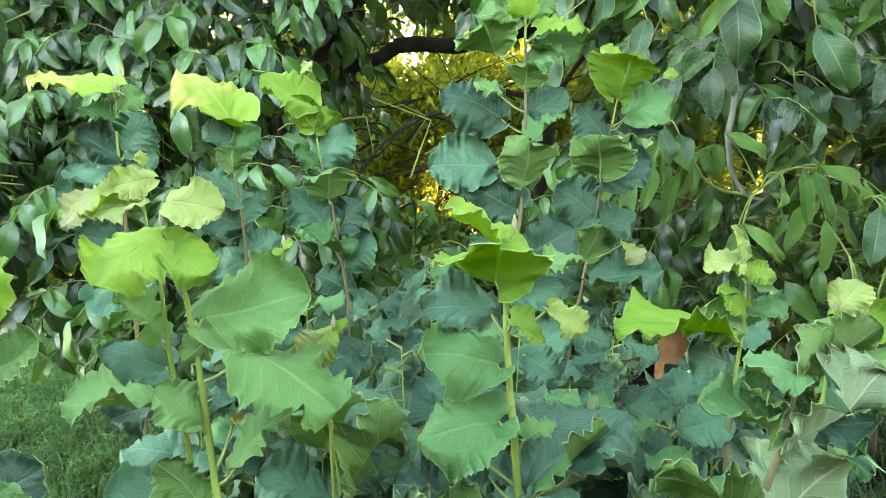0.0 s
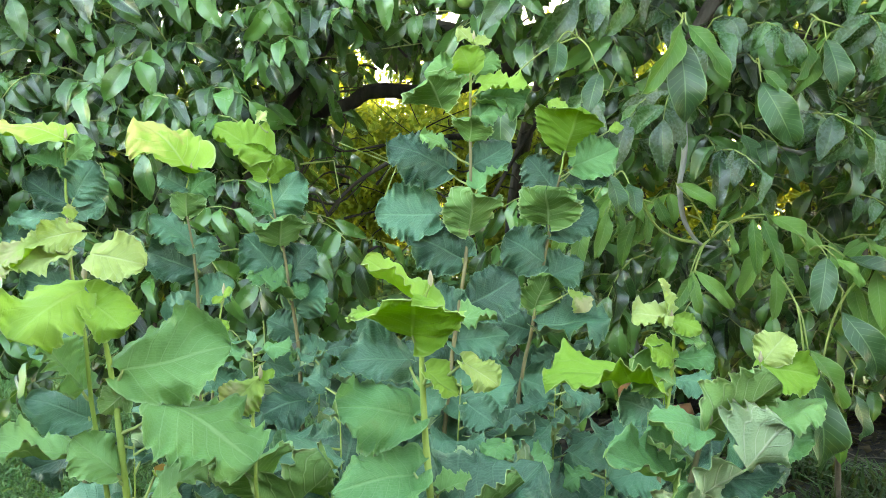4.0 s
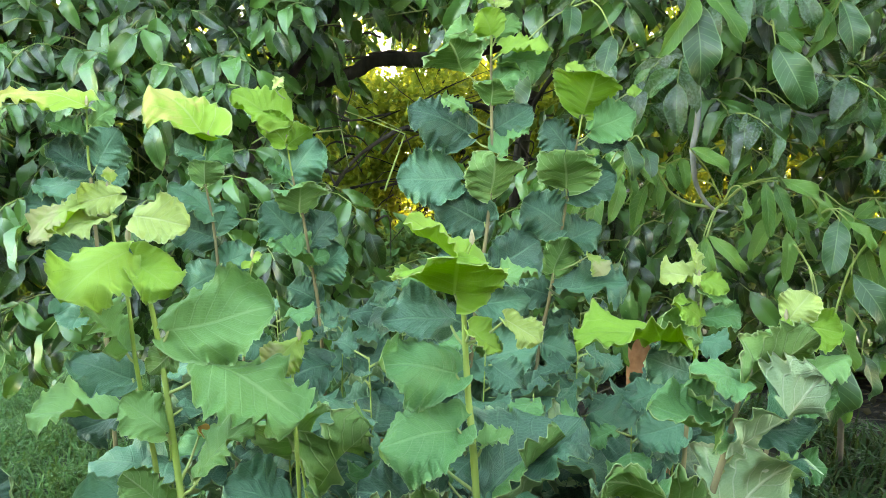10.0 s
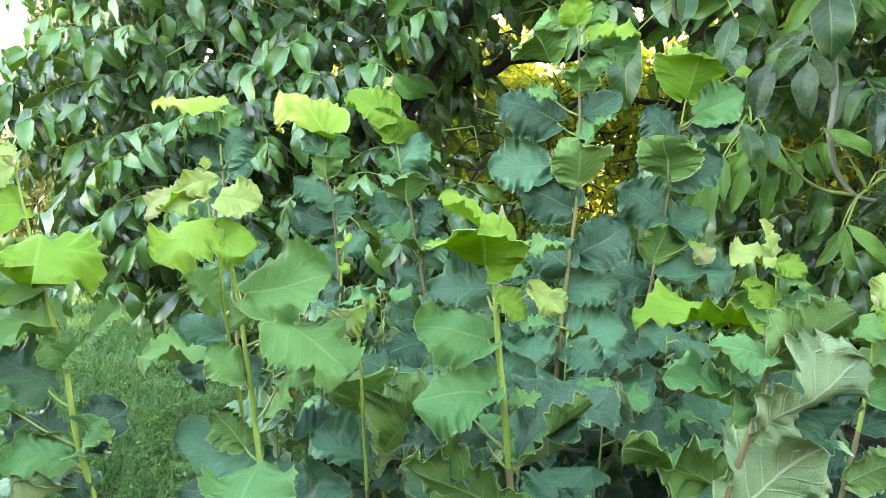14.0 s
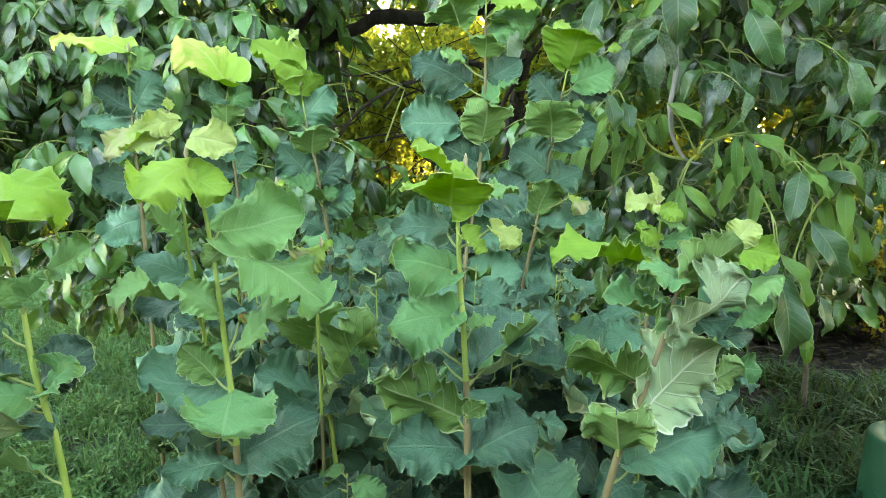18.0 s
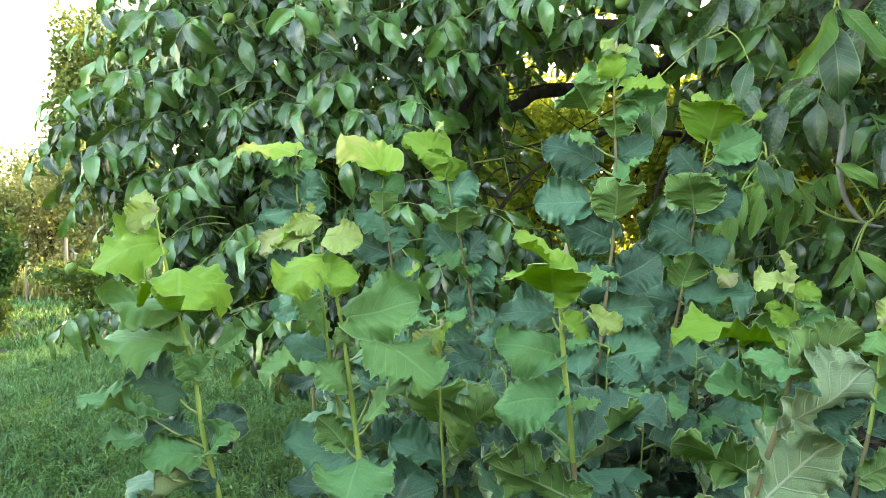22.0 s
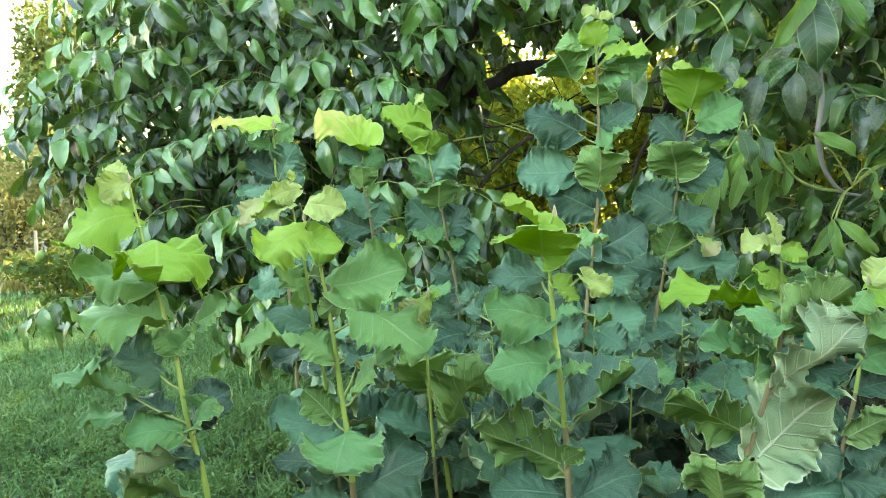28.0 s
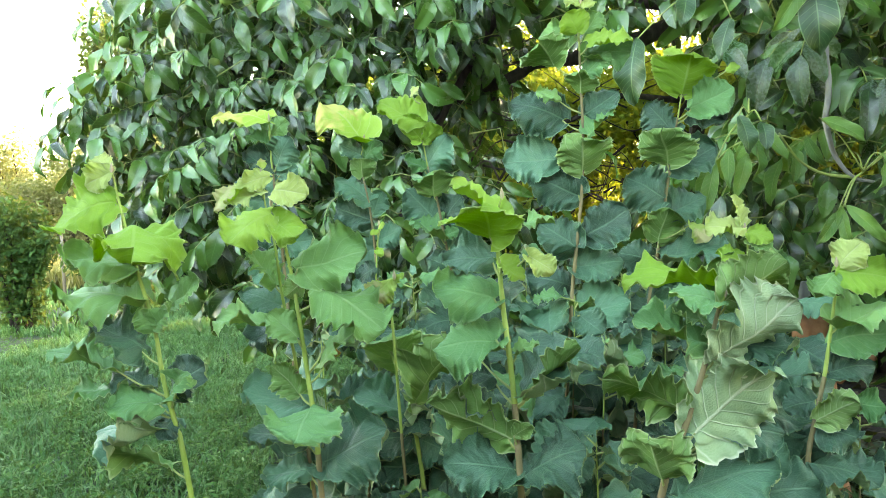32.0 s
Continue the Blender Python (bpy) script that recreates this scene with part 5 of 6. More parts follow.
def walnut_tree():
    tree = tagged(new("walnut_tree"), "spreading walnut tree with drooping leaves and green nuts", "tree")
    tree.location = (3.2, 3.75, 0)
    bpy.context.view_layer.update()
    limb(tree, [(3.2, 3.75, -0.1), (3.17, 3.74, 0.5), (3.02, 3.68, 1.2), (2.6, 3.5, 1.9), (2.2, 3.4, 2.6)], 0.13, 0.09, 24, None, "trunk", "dark fissured trunk", 14)
    limb(tree, [(2.40, 3.45, 2.0), (1.5, 3.3, 2.15), (0.7, 3.15, 1.98), (0.3, 3.1, 1.85), (0.1, 3.1, 1.80), (-0.12, 3.1, 1.80), (-0.24, 3.1, 1.74), (-0.46, 3.15, 1.69), (-0.62, 3.2, 1.62), (-1.0, 3.3, 1.5)], 0.042, 0.02, 60)
    limb(tree, [(0.66, 4.0, -0.05), (0.60, 4.0, 0.7), (0.62, 4.0, 1.4), (0.72, 3.95, 1.95), (0.9, 3.8, 2.4)], 0.055, 0.03, 24, None, "side_trunk", "dark slender second trunk", 10)
    limb(tree, [(0.75, 3.2, 1.98), (0.70, 3.2, 1.87), (0.565, 3.2, 1.685), (0.41, 3.2, 1.43), (0.36, 3.2, 1.30), (0.30, 3.2, 1.12)], 0.013, 0.006, 20)
    limb(tree, [(0.49, 3.25, 1.6), (0.2, 3.1, 1.62), (0.04, 3.0, 1.533), (-0.08, 3.0, 1.49), (-0.25, 3.0, 1.36), (-0.4, 3.0, 1.12)], 0.014, 0.005)
    limb(tree, [(0.6, 3.15, 1.98), (-0.2, 3.3, 2.15), (-1.0, 3.3, 2.05), (-1.7, 3.05, 1.75), (-2.1, 2.75, 1.62)], 0.045, 0.010)
    limb(tree, [(1.5, 3.25, 2.05), (0.9, 3.4, 2.5), (0.1, 3.5, 2.8), (-0.9, 3.5, 2.9), (-1.8, 3.3, 2.6)], 0.05, 0.012)
    limb(tree, [(2.2, 3.4, 2.5), (1.6, 2.8, 2.5), (1.1, 2.3, 2.2), (0.75, 2.05, 1.75)], 0.06, 0.016)
    limb(tree, [(2.3, 3.4, 2.2), (2.2, 2.8, 2.1), (1.9, 2.3, 1.7), (1.5, 2.05, 1.35)], 0.05, 0.012)
    limb(tree, [(2.2, 3.4, 2.6), (1.9, 3.3, 3.3), (1.2, 3.1, 3.8), (0.3, 3.0, 3.9)], 0.06, 0.015)
    limb(tree, [(-0.2, 3.1, 2.15), (-0.5, 2.9, 1.6), (-0.75, 2.7, 1.0), (-1.0, 2.6, 0.7)], 0.02, 0.007)
    limb(tree, [(1.2, 3.3, 2.0), (0.75, 2.9, 1.6), (0.5, 2.6, 1.15)], 0.022, 0.006)
    dead = "bare grey dead branch"
    limb(tree, [(0.9, 2.2, 1.95), (0.76, 2.05, 1.72), (0.715, 2.0, 1.56), (0.73, 2.03, 1.45), (0.725, 2.05, 1.36)], 0.0105, 0.007, 18, M_DEAD, "dead_branch", dead, 8)
    limb(tree, [(0.725, 2.05, 1.36), (0.76, 2.1, 1.27), (0.812, 2.12, 1.205), (0.87, 2.14, 1.19)], 0.008, 0.004, 12, M_DEAD, "dead_branch", dead, 7)
    limb(tree, [(0.812, 2.12, 1.205), (0.73, 2.1, 1.22), (0.66, 2.06, 1.26), (0.6, 2.0, 1.33)], 0.005, 0.0025, 14, M_RACHIS, "green_twig", "", 7)
    for k, pts in enumerate(([(1.35, 2.3, 1.50), (1.15, 2.25, 1.47), (1.0, 2.2, 1.50), (0.9, 2.16, 1.53)], [(1.15, 2.25, 1.47), (1.3, 2.2, 1.50), (1.42, 2.2, 1.46)], [(1.05, 2.2, 1.49), (1.2, 2.15, 1.45), (1.33, 2.15, 1.47)])):
        limb(tree, pts, 0.006, 0.002, 12, M_DEAD, "dead_twig", dead, 6)
    r = random.Random(7)
    for k in range(130):
        x, y, z = r.uniform(-0.6, 0.75), r.uniform(2.9, 3.6), r.uniform(1.15, 2.15)
        a, l = r.uniform(0, 6.28), r.uniform(0.15, 0.45)
        limb(tree, [(x, y, z), (x + 0.5 * l * math.cos(a), y + 0.05, z + r.uniform(-0.05, 0.12)), (x + l * math.cos(a + 0.3), y + 0.08, z + r.uniform(-0.16, 0.2))], r.uniform(0.003, 0.007), 0.0015, 8, None, "twig", "", 5)
    g = np.random.RandomState(7)

    class Rnd:
        uniform = staticmethod(lambda a, b: g.uniform(a, b))
        randint = staticmethod(lambda n: g.randint(n))

    cr = Crown()
    # the boughs that hang nearest the shoots, leaf by leaf
    near = [(0.70, 2.0, 1.83), (0.78, 2.05, 1.55), (0.95, 2.05, 1.75), (1.05, 2.05, 1.5), (1.15, 2.1, 1.82), (0.83, 2.1, 1.22), (0.66, 2.05, 1.27), (1.0, 2.1, 1.2), (1.2, 2.1, 1.3),
            (1.1, 2.05, 1.02), (1.3, 2.05, 1.12), (1.35, 2.15, 1.55), (1.5, 2.1, 1.4), (0.55, 2.1, 1.85), (0.6, 2.15, 1.6), (1.25, 2.0, 1.75), (0.85, 2.0, 1.35),
            (0.62, 2.1, 1.42), (0.92, 2.15, 1.05), (1.0, 1.95, 1.9), (1.4, 2.0, 1.85), (0.75, 2.2, 1.05), (1.6, 2.2, 1.2), (1.65, 2.2, 1.6), (0.5, 2.2, 1.72)]
    for i, (x, y, z) in enumerate(near):
        for j in range(2):
            az = -math.pi / 2 + g.uniform(-1.5, 1.5)
            if cr.singles < 240:
                cr.compound(tree, (x + g.uniform(-0.05, 0.05), y + 0.14 + g.uniform(-0.05, 0.1), z + g.uniform(0, 0.12)), az, Rnd, 0.122 * g.uniform(0.8, 1.25), 3, True, 0.35, g.uniform(0, 1) < (0.7 if z < 1.45 and x < 1.2 else 0.12), 1.15)
    limb(tree, [(1.55, 2.3, 1.35), (1.35, 2.1, 1.2), (1.15, 2.0, 1.05), (1.08, 1.98, 0.86)], 0.007, 0.002, 14, M_RACHIS, "green_twig", "", 6)
    # the leaves that hang in front
    s = spray(tree, (0.692, 1.960, 1.775))
    hang(s, (0.668, 1.930, 1.710), (0.678, 1.910, 1.503), 0.48, 0)
    hang(s, (0.676, 1.930, 1.755), (0.561, 1.898, 1.568), 0.30, 1)
    hang(s, (0.687, 1.930, 1.756), (0.784, 1.886, 1.600), 0.33, 1)
    s = spray(tree, (0.909, 2.010, 1.682))
    hang(s, (0.910, 1.980, 1.624), (0.990, 1.960, 1.457), 0.50, 0)
    hang(s, (0.908, 1.980, 1.655), (0.957, 1.948, 1.578), 0.45, 1)
    s = spray(tree, (1.072, 1.990, 1.788))
    hang(s, (1.070, 1.960, 1.729), (1.093, 1.940, 1.581), 0.50, 0)
    hang(s, (1.014, 1.960, 1.737), (0.972, 1.928, 1.615), 0.40, 1)
    hang(s, (1.241, 1.960, 1.683), (1.345, 1.916, 1.579), 0.45, 0)
    s = spray(tree, (0.818, 2.060, 1.217))
    hang(s, (0.953, 2.030, 1.284), (1.073, 2.010, 1.164), 0.42, 1)
    hang(s, (0.708, 2.030, 1.363), (0.807, 1.998, 1.293), 0.40, 1)
    hang(s, (0.850, 2.030, 1.262), (0.820, 1.986, 1.157), 0.35, 1)
    hang(s, (0.919, 2.030, 1.275), (0.924, 2.010, 1.119), 0.30, 1)
    hang(s, (0.942, 2.030, 1.275), (0.983, 1.998, 1.126), 0.30, 1)
    hang(s, (0.764, 2.030, 1.133), (0.849, 1.986, 1.029), 0.34, 1)
    hang(s, (0.759, 2.030, 1.127), (0.685, 2.010, 1.025), 0.34, 1)
    hang(s, (0.753, 2.030, 1.133), (0.770, 1.998, 1.013), 0.33, 1)
    s = spray(tree, (0.904, 2.080, 1.522))
    hang(s, (0.898, 2.050, 1.501), (0.912, 2.030, 1.401), 0.60, 0)
    hang(s, (1.010, 2.050, 1.461), (1.037, 2.018, 1.357), 0.65, 0)
    hang(s, (0.962, 2.050, 1.487), (0.951, 2.006, 1.405), 0.60, 0)
    s = spray(tree, (1.123, 2.030, 1.533))
    hang(s, (1.143, 2.000, 1.496), (1.311, 1.980, 1.421), 0.42, 0)
    hang(s, (1.132, 2.000, 1.485), (1.189, 1.968, 1.386), 0.45, 0)
    s = spray(tree, (1.059, 2.000, 1.188))
    hang(s, (1.136, 1.970, 1.174), (1.300, 1.950, 1.042), 0.45, 0)
    hang(s, (1.090, 1.970, 1.173), (1.048, 1.938, 1.021), 0.45, 0)
    hang(s, (1.113, 1.970, 1.170), (1.156, 1.926, 1.089), 0.40, 1)
    s = spray(tree, (0.513, 1.930, 1.377))
    hang(s, (0.425, 1.900, 1.261), (0.389, 1.880, 1.118), 0.34, 1)
    hang(s, (0.484, 1.900, 1.374), (0.500, 1.868, 1.272), 0.50, 0)
    hang(s, (0.537, 1.900, 1.355), (0.539, 1.856, 1.277), 0.50, 0)
    s = spray(tree, (0.439, 2.030, 1.743))
    hang(s, (0.489, 2.000, 1.644), (0.454, 1.980, 1.531), 0.50, 0)
    hang(s, (0.249, 2.000, 1.615), (0.234, 1.968, 1.425), 0.50, 0)
    hang(s, (0.379, 2.000, 1.722), (0.358, 1.956, 1.620), 0.50, 0)
    s = spray(tree, (0.987, 1.930, 1.052))
    hang(s, (0.995, 1.900, 0.896), (1.022, 1.880, 0.637), 0.43, 0)
    hang(s, (1.000, 1.900, 0.945), (1.073, 1.868, 0.789), 0.42, 1)
    hang(s, (0.987, 1.900, 0.943), (0.919, 1.856, 0.849), 0.40, 0)
    s = spray(tree, (1.145, 1.980, 1.078))
    hang(s, (1.116, 1.950, 1.032), (1.206, 1.930, 0.856), 0.45, 0)
    s = spray(tree, (1.220, 2.030, 0.865))
    hang(s, (1.188, 2.000, 0.806), (1.201, 1.980, 0.680), 0.50, 0)
    # crown volumes: centre, half sizes, number of leaves, leaflet length
    # volumes overhead and at far right are unseen, added to shade what hangs below
    masses = [((2.0, 0.7, 2.8), (0.9, 0.6, 0.35), 70, 0.15), ((1.5, 1.3, 3.0), (1.1, 0.8, 0.4), 230, 0.15), ((2.4, 4.4, 3.2), (1.6, 1.0, 0.5), 220, 0.16), ((0.05, 3.45, 2.05), (0.55, 0.2, 0.28), 34, 0.115), ((1.45, 2.65, 0.85), (0.3, 0.25, 0.25), 26, 0.12), ((2.3, 2.5, 1.0), (0.5, 0.3, 0.25), 45, 0.12), ((0.95, 1.9, 2.65), (0.75, 0.5, 0.28), 95, 0.13), ((-0.15, 2.75, 1.98), (0.55, 0.2, 0.22), 24, 0.115), ((0.45, 2.7, 1.98), (0.35, 0.2, 0.25), 22, 0.12), ((-0.3, 2.8, 1.35), (0.3, 0.2, 0.25), 8, 0.11), ((2.9, 1.5, 1.6), (0.6, 0.8, 0.9), 190, 0.13), ((1.95, 2.1, 2.75), (0.9, 0.6, 0.4), 110, 0.13), ((-1.78, 2.75, 1.75), (0.3, 0.3, 0.45), 50, 0.115), ((-0.75, 2.4, 1.02), (0.35, 0.3, 0.22), 20, 0.12), ((-1.2, 2.7, 1.05), (0.4, 0.3, 0.3), 40, 0.12), ((-1.2, 3.7, 1.9), (1.3, 0.4, 1.1), 260, 0.13), ((1.7, 3.6, 1.7), (1.1, 0.4, 1.1), 150, 0.13), ((-1.35, 3.05, 1.75), (0.75, 0.3, 0.75), 120, 0.115), ((-1.0, 3.4, 2.0), (1.05, 0.4, 0.9), 170, 0.125), ((-1.05, 3.2, 1.1), (0.6, 0.35, 0.6), 85, 0.12), ((-1.6, 3.0, 2.3), (0.5, 0.4, 0.6), 70, 0.12), ((1.25, 3.0, 1.5), (0.6, 0.35, 0.7), 70, 0.12), ((-1.1, 2.95, 2.2), (1.1, 0.45, 0.75), 190, 0.125), ((-1.55, 2.75, 1.5), (0.55, 0.35, 0.45), 75, 0.12), ((-0.9, 2.7, 1.25), (0.65, 0.35, 0.55), 110, 0.12),
              ((-1.75, 2.65, 1.05), (0.25, 0.25, 0.35), 22, 0.12), ((-0.35, 2.95, 1.0), (0.4, 0.35, 0.28), 36, 0.12), ((-0.75, 3.0, 1.95), (0.4, 0.35, 0.4), 50, 0.12),
              ((0.2, 3.1, 2.45), (0.9, 0.4, 0.45), 100, 0.125), ((1.3, 2.6, 2.0), (0.9, 0.5, 0.55), 150, 0.125), ((1.2, 2.55, 1.35), (0.7, 0.35, 0.45), 90, 0.12),
              ((2.2, 2.7, 1.5), (0.6, 0.5, 0.7), 120, 0.12), ((0.85, 2.5, 1.9), (0.3, 0.3, 0.4), 38, 0.125), ((1.8, 2.9, 2.9), (1.6, 0.8, 0.7), 260, 0.14),
              ((0.0, 3.2, 3.5), (2.0, 0.9, 0.7), 320, 0.14), ((-1.6, 3.2, 3.1), (0.9, 0.7, 0.6), 110, 0.14), ((3.2, 3.4, 2.2), (0.8, 0.9, 1.2), 170, 0.14), ((0.7, 2.75, 1.0), (0.45, 0.3, 0.3), 40, 0.12), ((0.9, 3.6, 4.6), (1.8, 1.0, 0.6), 220, 0.15)]
    for (cx, cy, cz), (sx, sy, sz), n, size in masses:
        made = 0
        while made < n:
            p = g.uniform(-1, 1, 3)
            if p @ p > 1 or (p @ p < 0.15):
                continue
            fx, fz = cx + sx * p[0], cz + sz * p[2]
            made += 1
            fy = cy + sy * p[1]
            if fx < -0.80 * fy + 0.14 + 0.22 * min(max((fz - 1.7) / 0.35, 0), 1):
                continue
            # gap under the boughs towards the sun-tinted bush, and a thin spot beside the dead branch
            if 0.62 < fx / fy < 0.84 and fz < 1.46 - 0.10 * fy and g.uniform(0, 1) < 0.93:
                continue
            if ((fx - 1.15) / 0.22) ** 2 + ((fz - 1.38) / 0.16) ** 2 < 1 and fy > 2.3 and g.uniform(0, 1) < 0.75:
                continue
            # thin, bare-twigged heart of the crown round the low limb
            if ((fx + 0.10) / 0.44) ** 2 + ((fz - 1.60) / 0.44) ** 2 < 1 and g.uniform(0, 1) < 0.74:
                continue
            az = math.atan2(p[1] * 0.6 - 0.5, p[0]) + g.uniform(-0.8, 0.8)
            cr.compound(tree, (cx + sx * p[0], cy + sy * p[1], cz + sz * p[2]), az, Rnd, size * g.uniform(0.75, 1.15), 3 if g.uniform(0, 1) < 0.7 else 2, False, g.uniform(0.1, 0.6), False, g.uniform(0.6, 1.35))
        # twigs inside each mass
        for k in range(max(3, n // 22)):
            a, b = g.uniform(-0.8, 0.8, 3), g.uniform(-0.8, 0.8, 3)
            c = (a + b) / 2 + g.uniform(-0.5, 0.5, 3)
            pts = [Vector((cx + sx * q[0], cy + sy * q[1], cz + sz * q[2])) for q in (a, c, b)]
            cr.stalk([pts[0], pts[0].lerp(pts[1], 0.5), pts[1], pts[1].lerp(pts[2], 0.5), pts[2]], 0.0036, 0.0016)
    cr.finish(tree)
    # green nuts, singly and in pairs
    sphere = bmesh.new()
    bmesh.ops.create_icosphere(sphere, subdivisions=3, radius=0.024)
    for v in sphere.verts:
        v.co.z *= 1.12
        v.co += v.co.normalized() * 0.0007 * noise.noise(v.co * 120)
    me = bpy.data.meshes.new("nut")
    sphere.to_mesh(me)
    sphere.free()
    me.polygons.foreach_set("use_smooth", np.ones(len(me.polygons), bool))
    me.materials.append(M_NUT)
    nuts = [(-1.94, 2.55, 1.52), (-1.87, 2.56, 1.52), (-1.86, 2.55, 1.43), (-1.48, 2.6, 1.48), (-1.4, 2.6, 1.82), (-1.82, 2.6, 1.95), (-1.61, 2.62, 2.02), (-1.0, 2.65, 2.0), (-1.33, 2.6, 2.07), (-0.53, 2.75, 1.71), (-0.63, 2.8, 1.18), (-2.02, 2.5, 1.08), (-1.19, 2.6, 1.4), (0.2, 2.6, 2.01), (1.5, 2.0, 1.12)]
    for i, p in enumerate(nuts):
        part("nut", me, tree, "round green walnut husk" if i == 0 else "", Matrix.Translation(Vector(p) - tree.location) @ pose(0, 0, 0, 20 * i, 31 * i, 7 * i))


walnut_tree()


# ---- distance ----
def foliage_cloud(centres, half, n, seed):
    r = np.random.RandomState(seed)
    out = []
    for c in centres:
        p = r.normal(size=(n, 3))
        p /= np.linalg.norm(p, axis=1)[:, None]
        p *= (r.rand(n, 1) ** 0.45)
        lump = 1 + 0.25 * np.sin(5 * p[:, :1] + c[0]) * np.sin(4 * p[:, 1:2] + c[2])
        out.append(np.array(c) + p * lump * np.array(half))
    return np.concatenate(out)


def shrub(x, y, h, spread, n, size, mat, label, seed, name="shrub", category="shrub", limbs=7, aspect=0.55):
    """A shrub of several rising limbs with a crown of many small leaves in uneven lumps."""
    ob = tagged(new(name), label, category)
    ob.location = (x, y, 0)
    r = np.random.RandomState(seed)
    tips = []
    for k in range(limbs):
        a = 6.283 * k / limbs + r.rand()
        tip = Vector((math.cos(a) * spread * r.uniform(0.3, 0.8), math.sin(a) * spread * r.uniform(0.3, 0.8), h * r.uniform(0.6, 0.95)))
        c = smooth_line([(0.1 * math.cos(a), 0.1 * math.sin(a), -0.05), tip * 0.5 + Vector((0, 0, h * 0.12)), tip], 12)
        v, f = tube(c, np.linspace(0.012 * h + 0.01, 0.004, 12), 7, 0.15, seed + k)
        part("limb", mesh_data("limb", v, f, [M_BARK]), ob)
        tips += [Vector(c[j]) for j in (2, 4, 6, 8, 10, 11)]
    half = (spread * 0.33, spread * 0.33, h * 0.14)
    c = foliage_cloud([tuple(t) for t in tips], half, max(n // len(tips), 1), seed)
    c = c[c[:, 2] > 0.02]
    tagged(part("crown", scatter_leaves("crown", "", mat, c, size, seed + 1, 1.0, aspect=aspect), ob), "many small leaves with gaps", kind="stuff")
    return ob


shrub(-6.75, 6.9, 1.55, 0.6, 6500, 0.075, M_BUSH_LEAF, "dark green leafy shrub at the lawn's edge", 21)
shrub(-12.0, 16.2, 6.8, 1.7, 30000, 0.17, M_FAR_GREEN, "tall airy tree rising beyond the dry grass", 23, "far_tree", "tree", 11)
shrub(-6.6, 8.8, 1.05, 1.1, 3000, 0.09, M_BUSH_LEAF, "low rambling green bush beyond the lawn", 22)
# hedge and trees behind the walnut, in low sun
# tall right-hand bushes and the leftmost one added to keep sun off hazels, lawn
for i, (x, y, h, s) in enumerate([(-4.2, 8.8, 2.6, 1.3), (-2.6, 8.2, 2.9, 1.5), (-1.5, 8.6, 3.1, 1.4), (-0.5, 7.6, 3.2, 1.4), (1.0, 7.2, 3.3, 1.5), (2.7, 7.3, 4.0, 1.6), (4.6, 7.2, 4.2, 1.7), (6.6, 7.0, 4.4, 1.8), (3.6, 8.6, 4.4, 1.8), (1.6, 8.7, 2.7, 1.7), (5.6, 8.8, 4.6, 1.9), (8.4, 7.5, 4.6, 2.0)]):
    shrub(x, y, h, s, 16000 if x < 1.5 else 10000, 0.085 if x < 1.5 else 0.10, M_FAR_LEAF, "sunlit yellow-green hedge bush behind the walnut, set to screen the sun", 30 + i, "hedge_bush", "hedge")
for i, (x, y, h, s) in enumerate([(-3.0, 11.5, 4.6, 2.2), (0.2, 11.2, 4.0, 2.4), (3.2, 11.5, 4.2, 2.4)]):
    shrub(x, y, h, s, 5200, 0.13, M_FAR_LEAF, "airy sunlit tree behind the hedge", 45 + i, "far_tree", "tree", 9)
for i, (x, y, h, s) in enumerate([(-9.8, 13.5, 3.4, 1.7), (-13.0, 15.0, 3.4, 2.2), (-7.2, 15.5, 3.0, 2.0), (-16.5, 17, 4.0, 2.5)]):
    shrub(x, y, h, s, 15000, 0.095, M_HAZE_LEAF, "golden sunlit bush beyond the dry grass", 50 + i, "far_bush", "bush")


# dark bushes added to hide bright ground and stand for deep shade
for i in range(9):
    shrub(-0.4 + 0.78 * i, 5.75 + 0.3 * math.sin(i * 2.3), 0.75 + 0.25 * math.sin(i * 1.7), 0.8, 3000, 0.09, M_BUSH_LEAF, "low undergrowth added as the dark behind the walnut", 70 + i, "undergrowth", "undergrowth", 6)


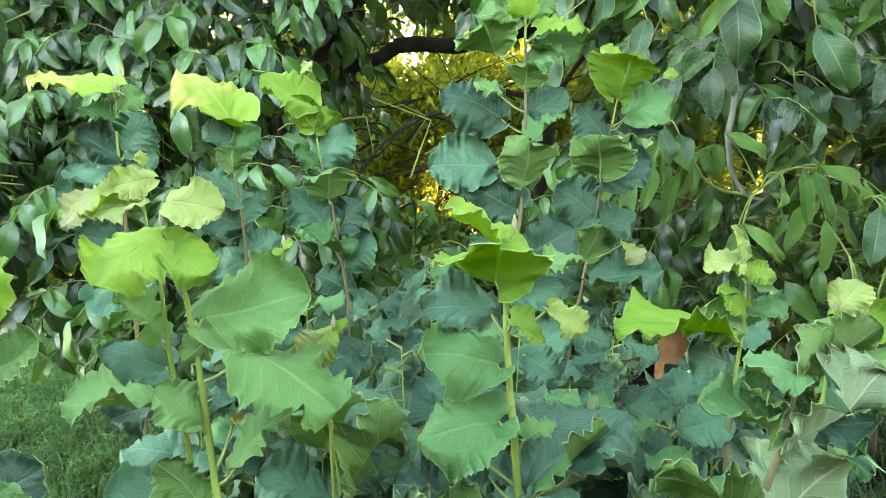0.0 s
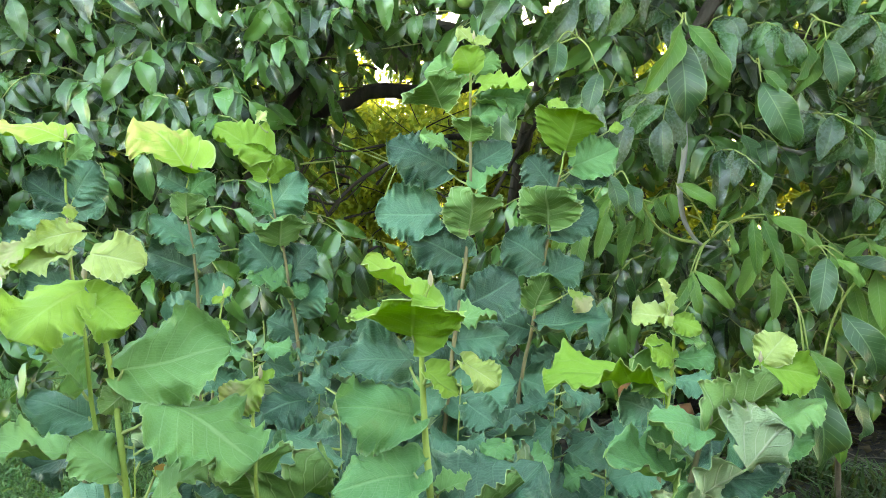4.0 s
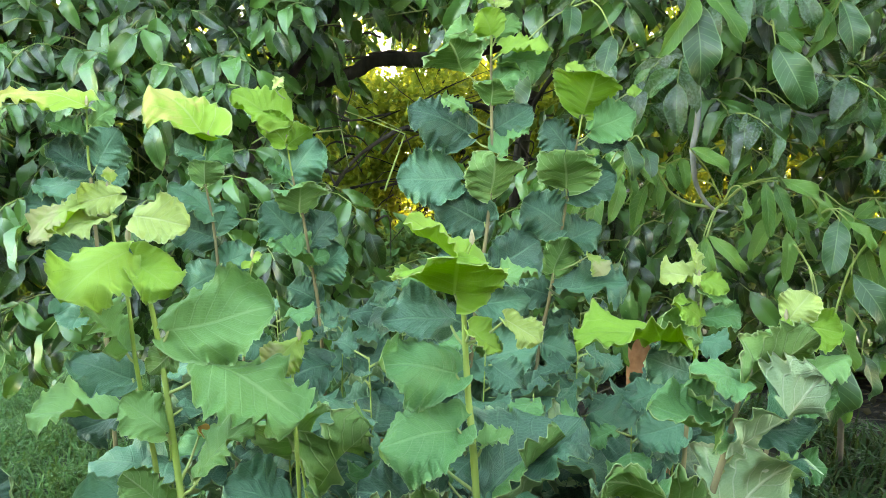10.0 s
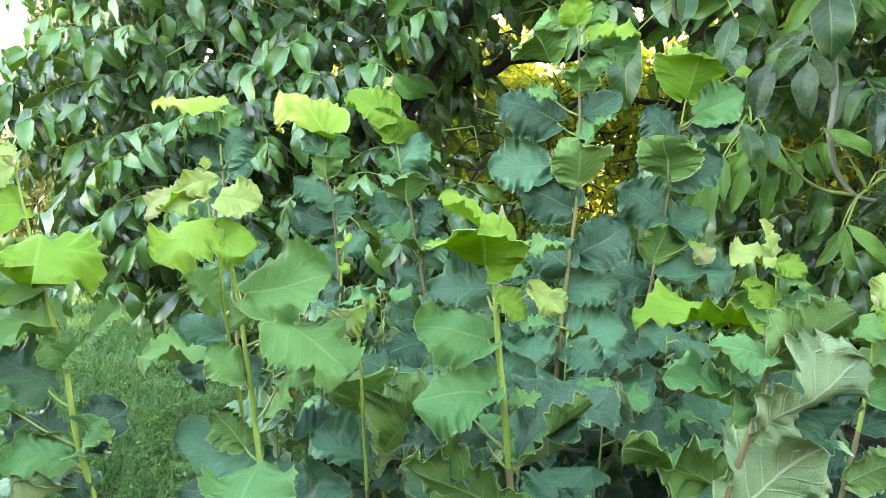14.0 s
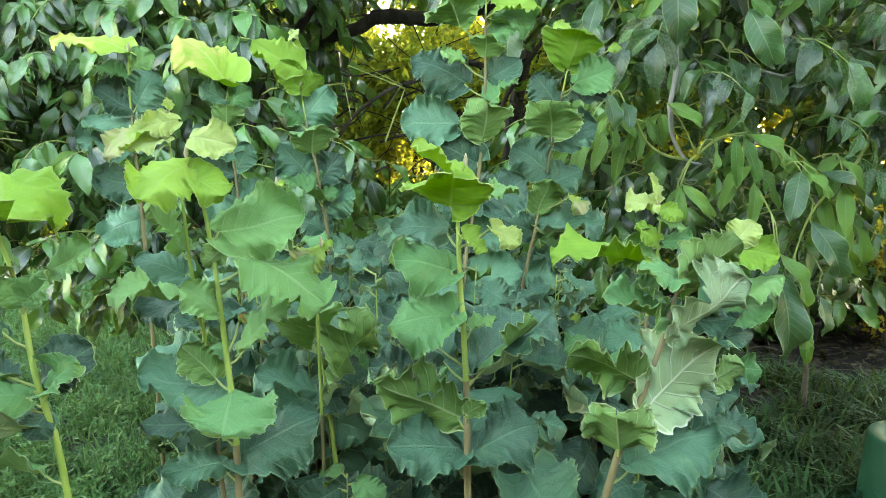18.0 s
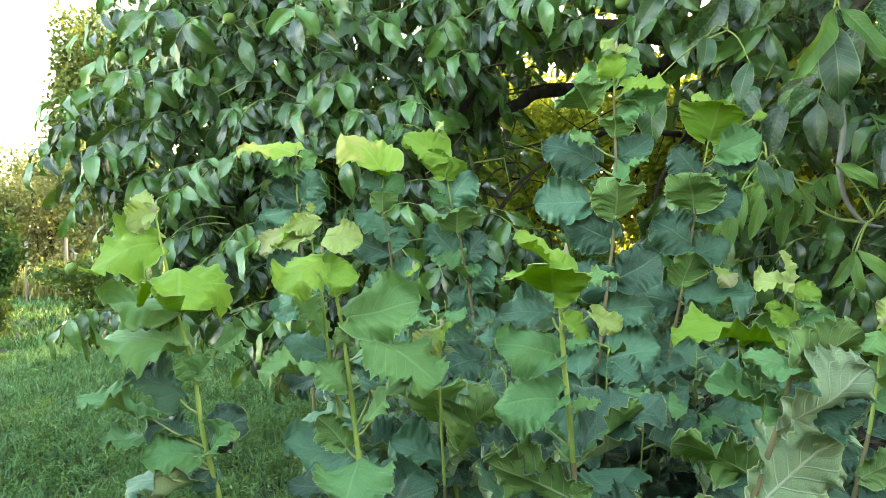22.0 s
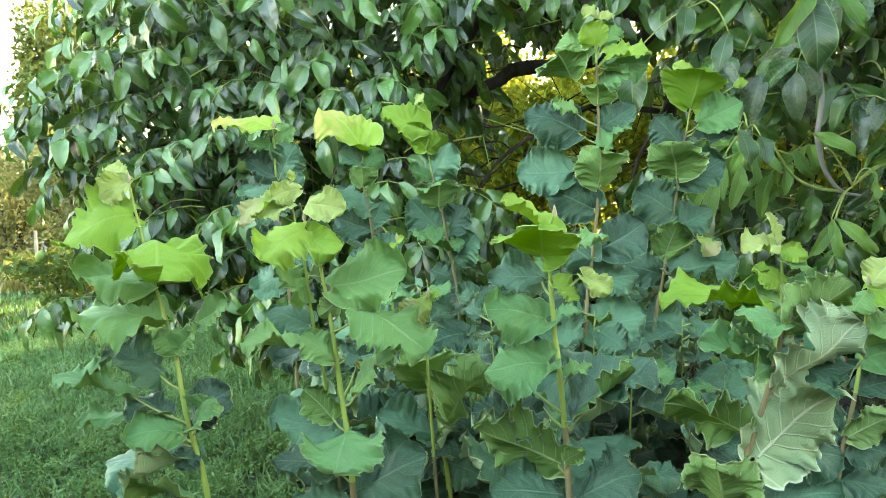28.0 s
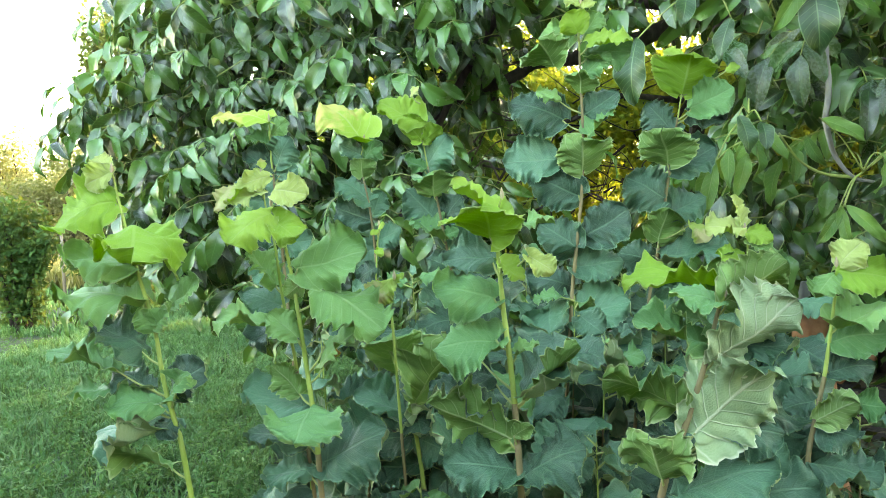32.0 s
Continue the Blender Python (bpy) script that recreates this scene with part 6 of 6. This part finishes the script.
for i in range(8):
    shrub(0.6 + 0.62 * i, 6.35 + 0.2 * math.sin(i * 1.3), 0.9 + 0.3 * math.sin(i * 2.7), 0.75, 3200, 0.09, M_BUSH_LEAF, "dense undergrowth added as the dark below the hedge", 90 + i, "undergrowth", "undergrowth", 6)
# this added row stands for the unlit dark over the soil
for i in range(7):
    shrub(1.2 + 0.6 * i, 4.75 + 0.2 * math.sin(i * 2.1), 0.75 + 0.2 * math.sin(i * 1.9), 0.6, 2600, 0.085, M_BUSH_LEAF, "undergrowth added as the unlit dark over the soil", 110 + i, "undergrowth", "undergrowth", 6)
shrub(4.5, 6.2, 0.95, 0.5, 2600, 0.05, M_SUN_TINT_LEAF, "small bush behind the walnut, sunlight painted into its leaves", 99, "sun_tinted_bush", "bush")
shrub(3.2, 4.3, 0.95, 0.36, 2200, 0.045, M_SUN_TINT_LEAF, "small bush behind the walnut, sunlight painted into its leaves", 98, "sun_tinted_bush", "bush")


def stakes():
    for i in range(9):
        x, y = -10.5 + 0.95 * i, 10.6 + 0.1 * math.sin(i * 2.1)
        h = 1.1 + 0.12 * math.sin(i * 3.3)
        v, f = tube([(0, 0, -0.05), (0.01, 0, h * 0.5), (0.015, 0.01, h)], [0.03, 0.028, 0.025], 8, 0.12, i)
        ob = tagged(new("fence_stake", mesh_data("fence_stake", v, f, [M_STAKE])), "weathered grey wooden stake before dry grass", "stake", "fence stakes by the dry grass")
        ob.location = (x, y, 0)


stakes()


def far_wood():
    """A far belt of trees along the horizon."""
    r = np.random.RandomState(77)
    c = []
    for k in range(60):
        a = radians(-75 + 2.6 * k)
        c.append((60 * math.sin(a), 60 * math.cos(a), 2.2 + 1.2 * r.rand()))
    p = foliage_cloud(c, (2.6, 2.0, 2.6), 260, 78)
    p = p[p[:, 2] > 0]
    tagged(new("far_woods", scatter_leaves("far_woods", "", M_BUSH_LEAF, p, 0.9, 79)), "hazy belt of trees along the horizon", "woods", kind="stuff")


far_wood()


# added dark screen, never in view, that blocks low sky light from behind
def light_screen():
    bm = bmesh.new()
    bmesh.ops.create_cube(bm, size=1.0)
    bmesh.ops.scale(bm, vec=(16, 0.3, 3.0), verts=bm.verts)
    me = bpy.data.meshes.new("unseen_screen")
    bm.to_mesh(me)
    bm.free()
    me.materials.append(M_SCREEN)
    ob = tagged(new("unseen_screen", me), "unseen dark screen added to block low sky light", "wall", kind="structure")
    ob.location = (0, -2.6, 1.4)


light_screen()
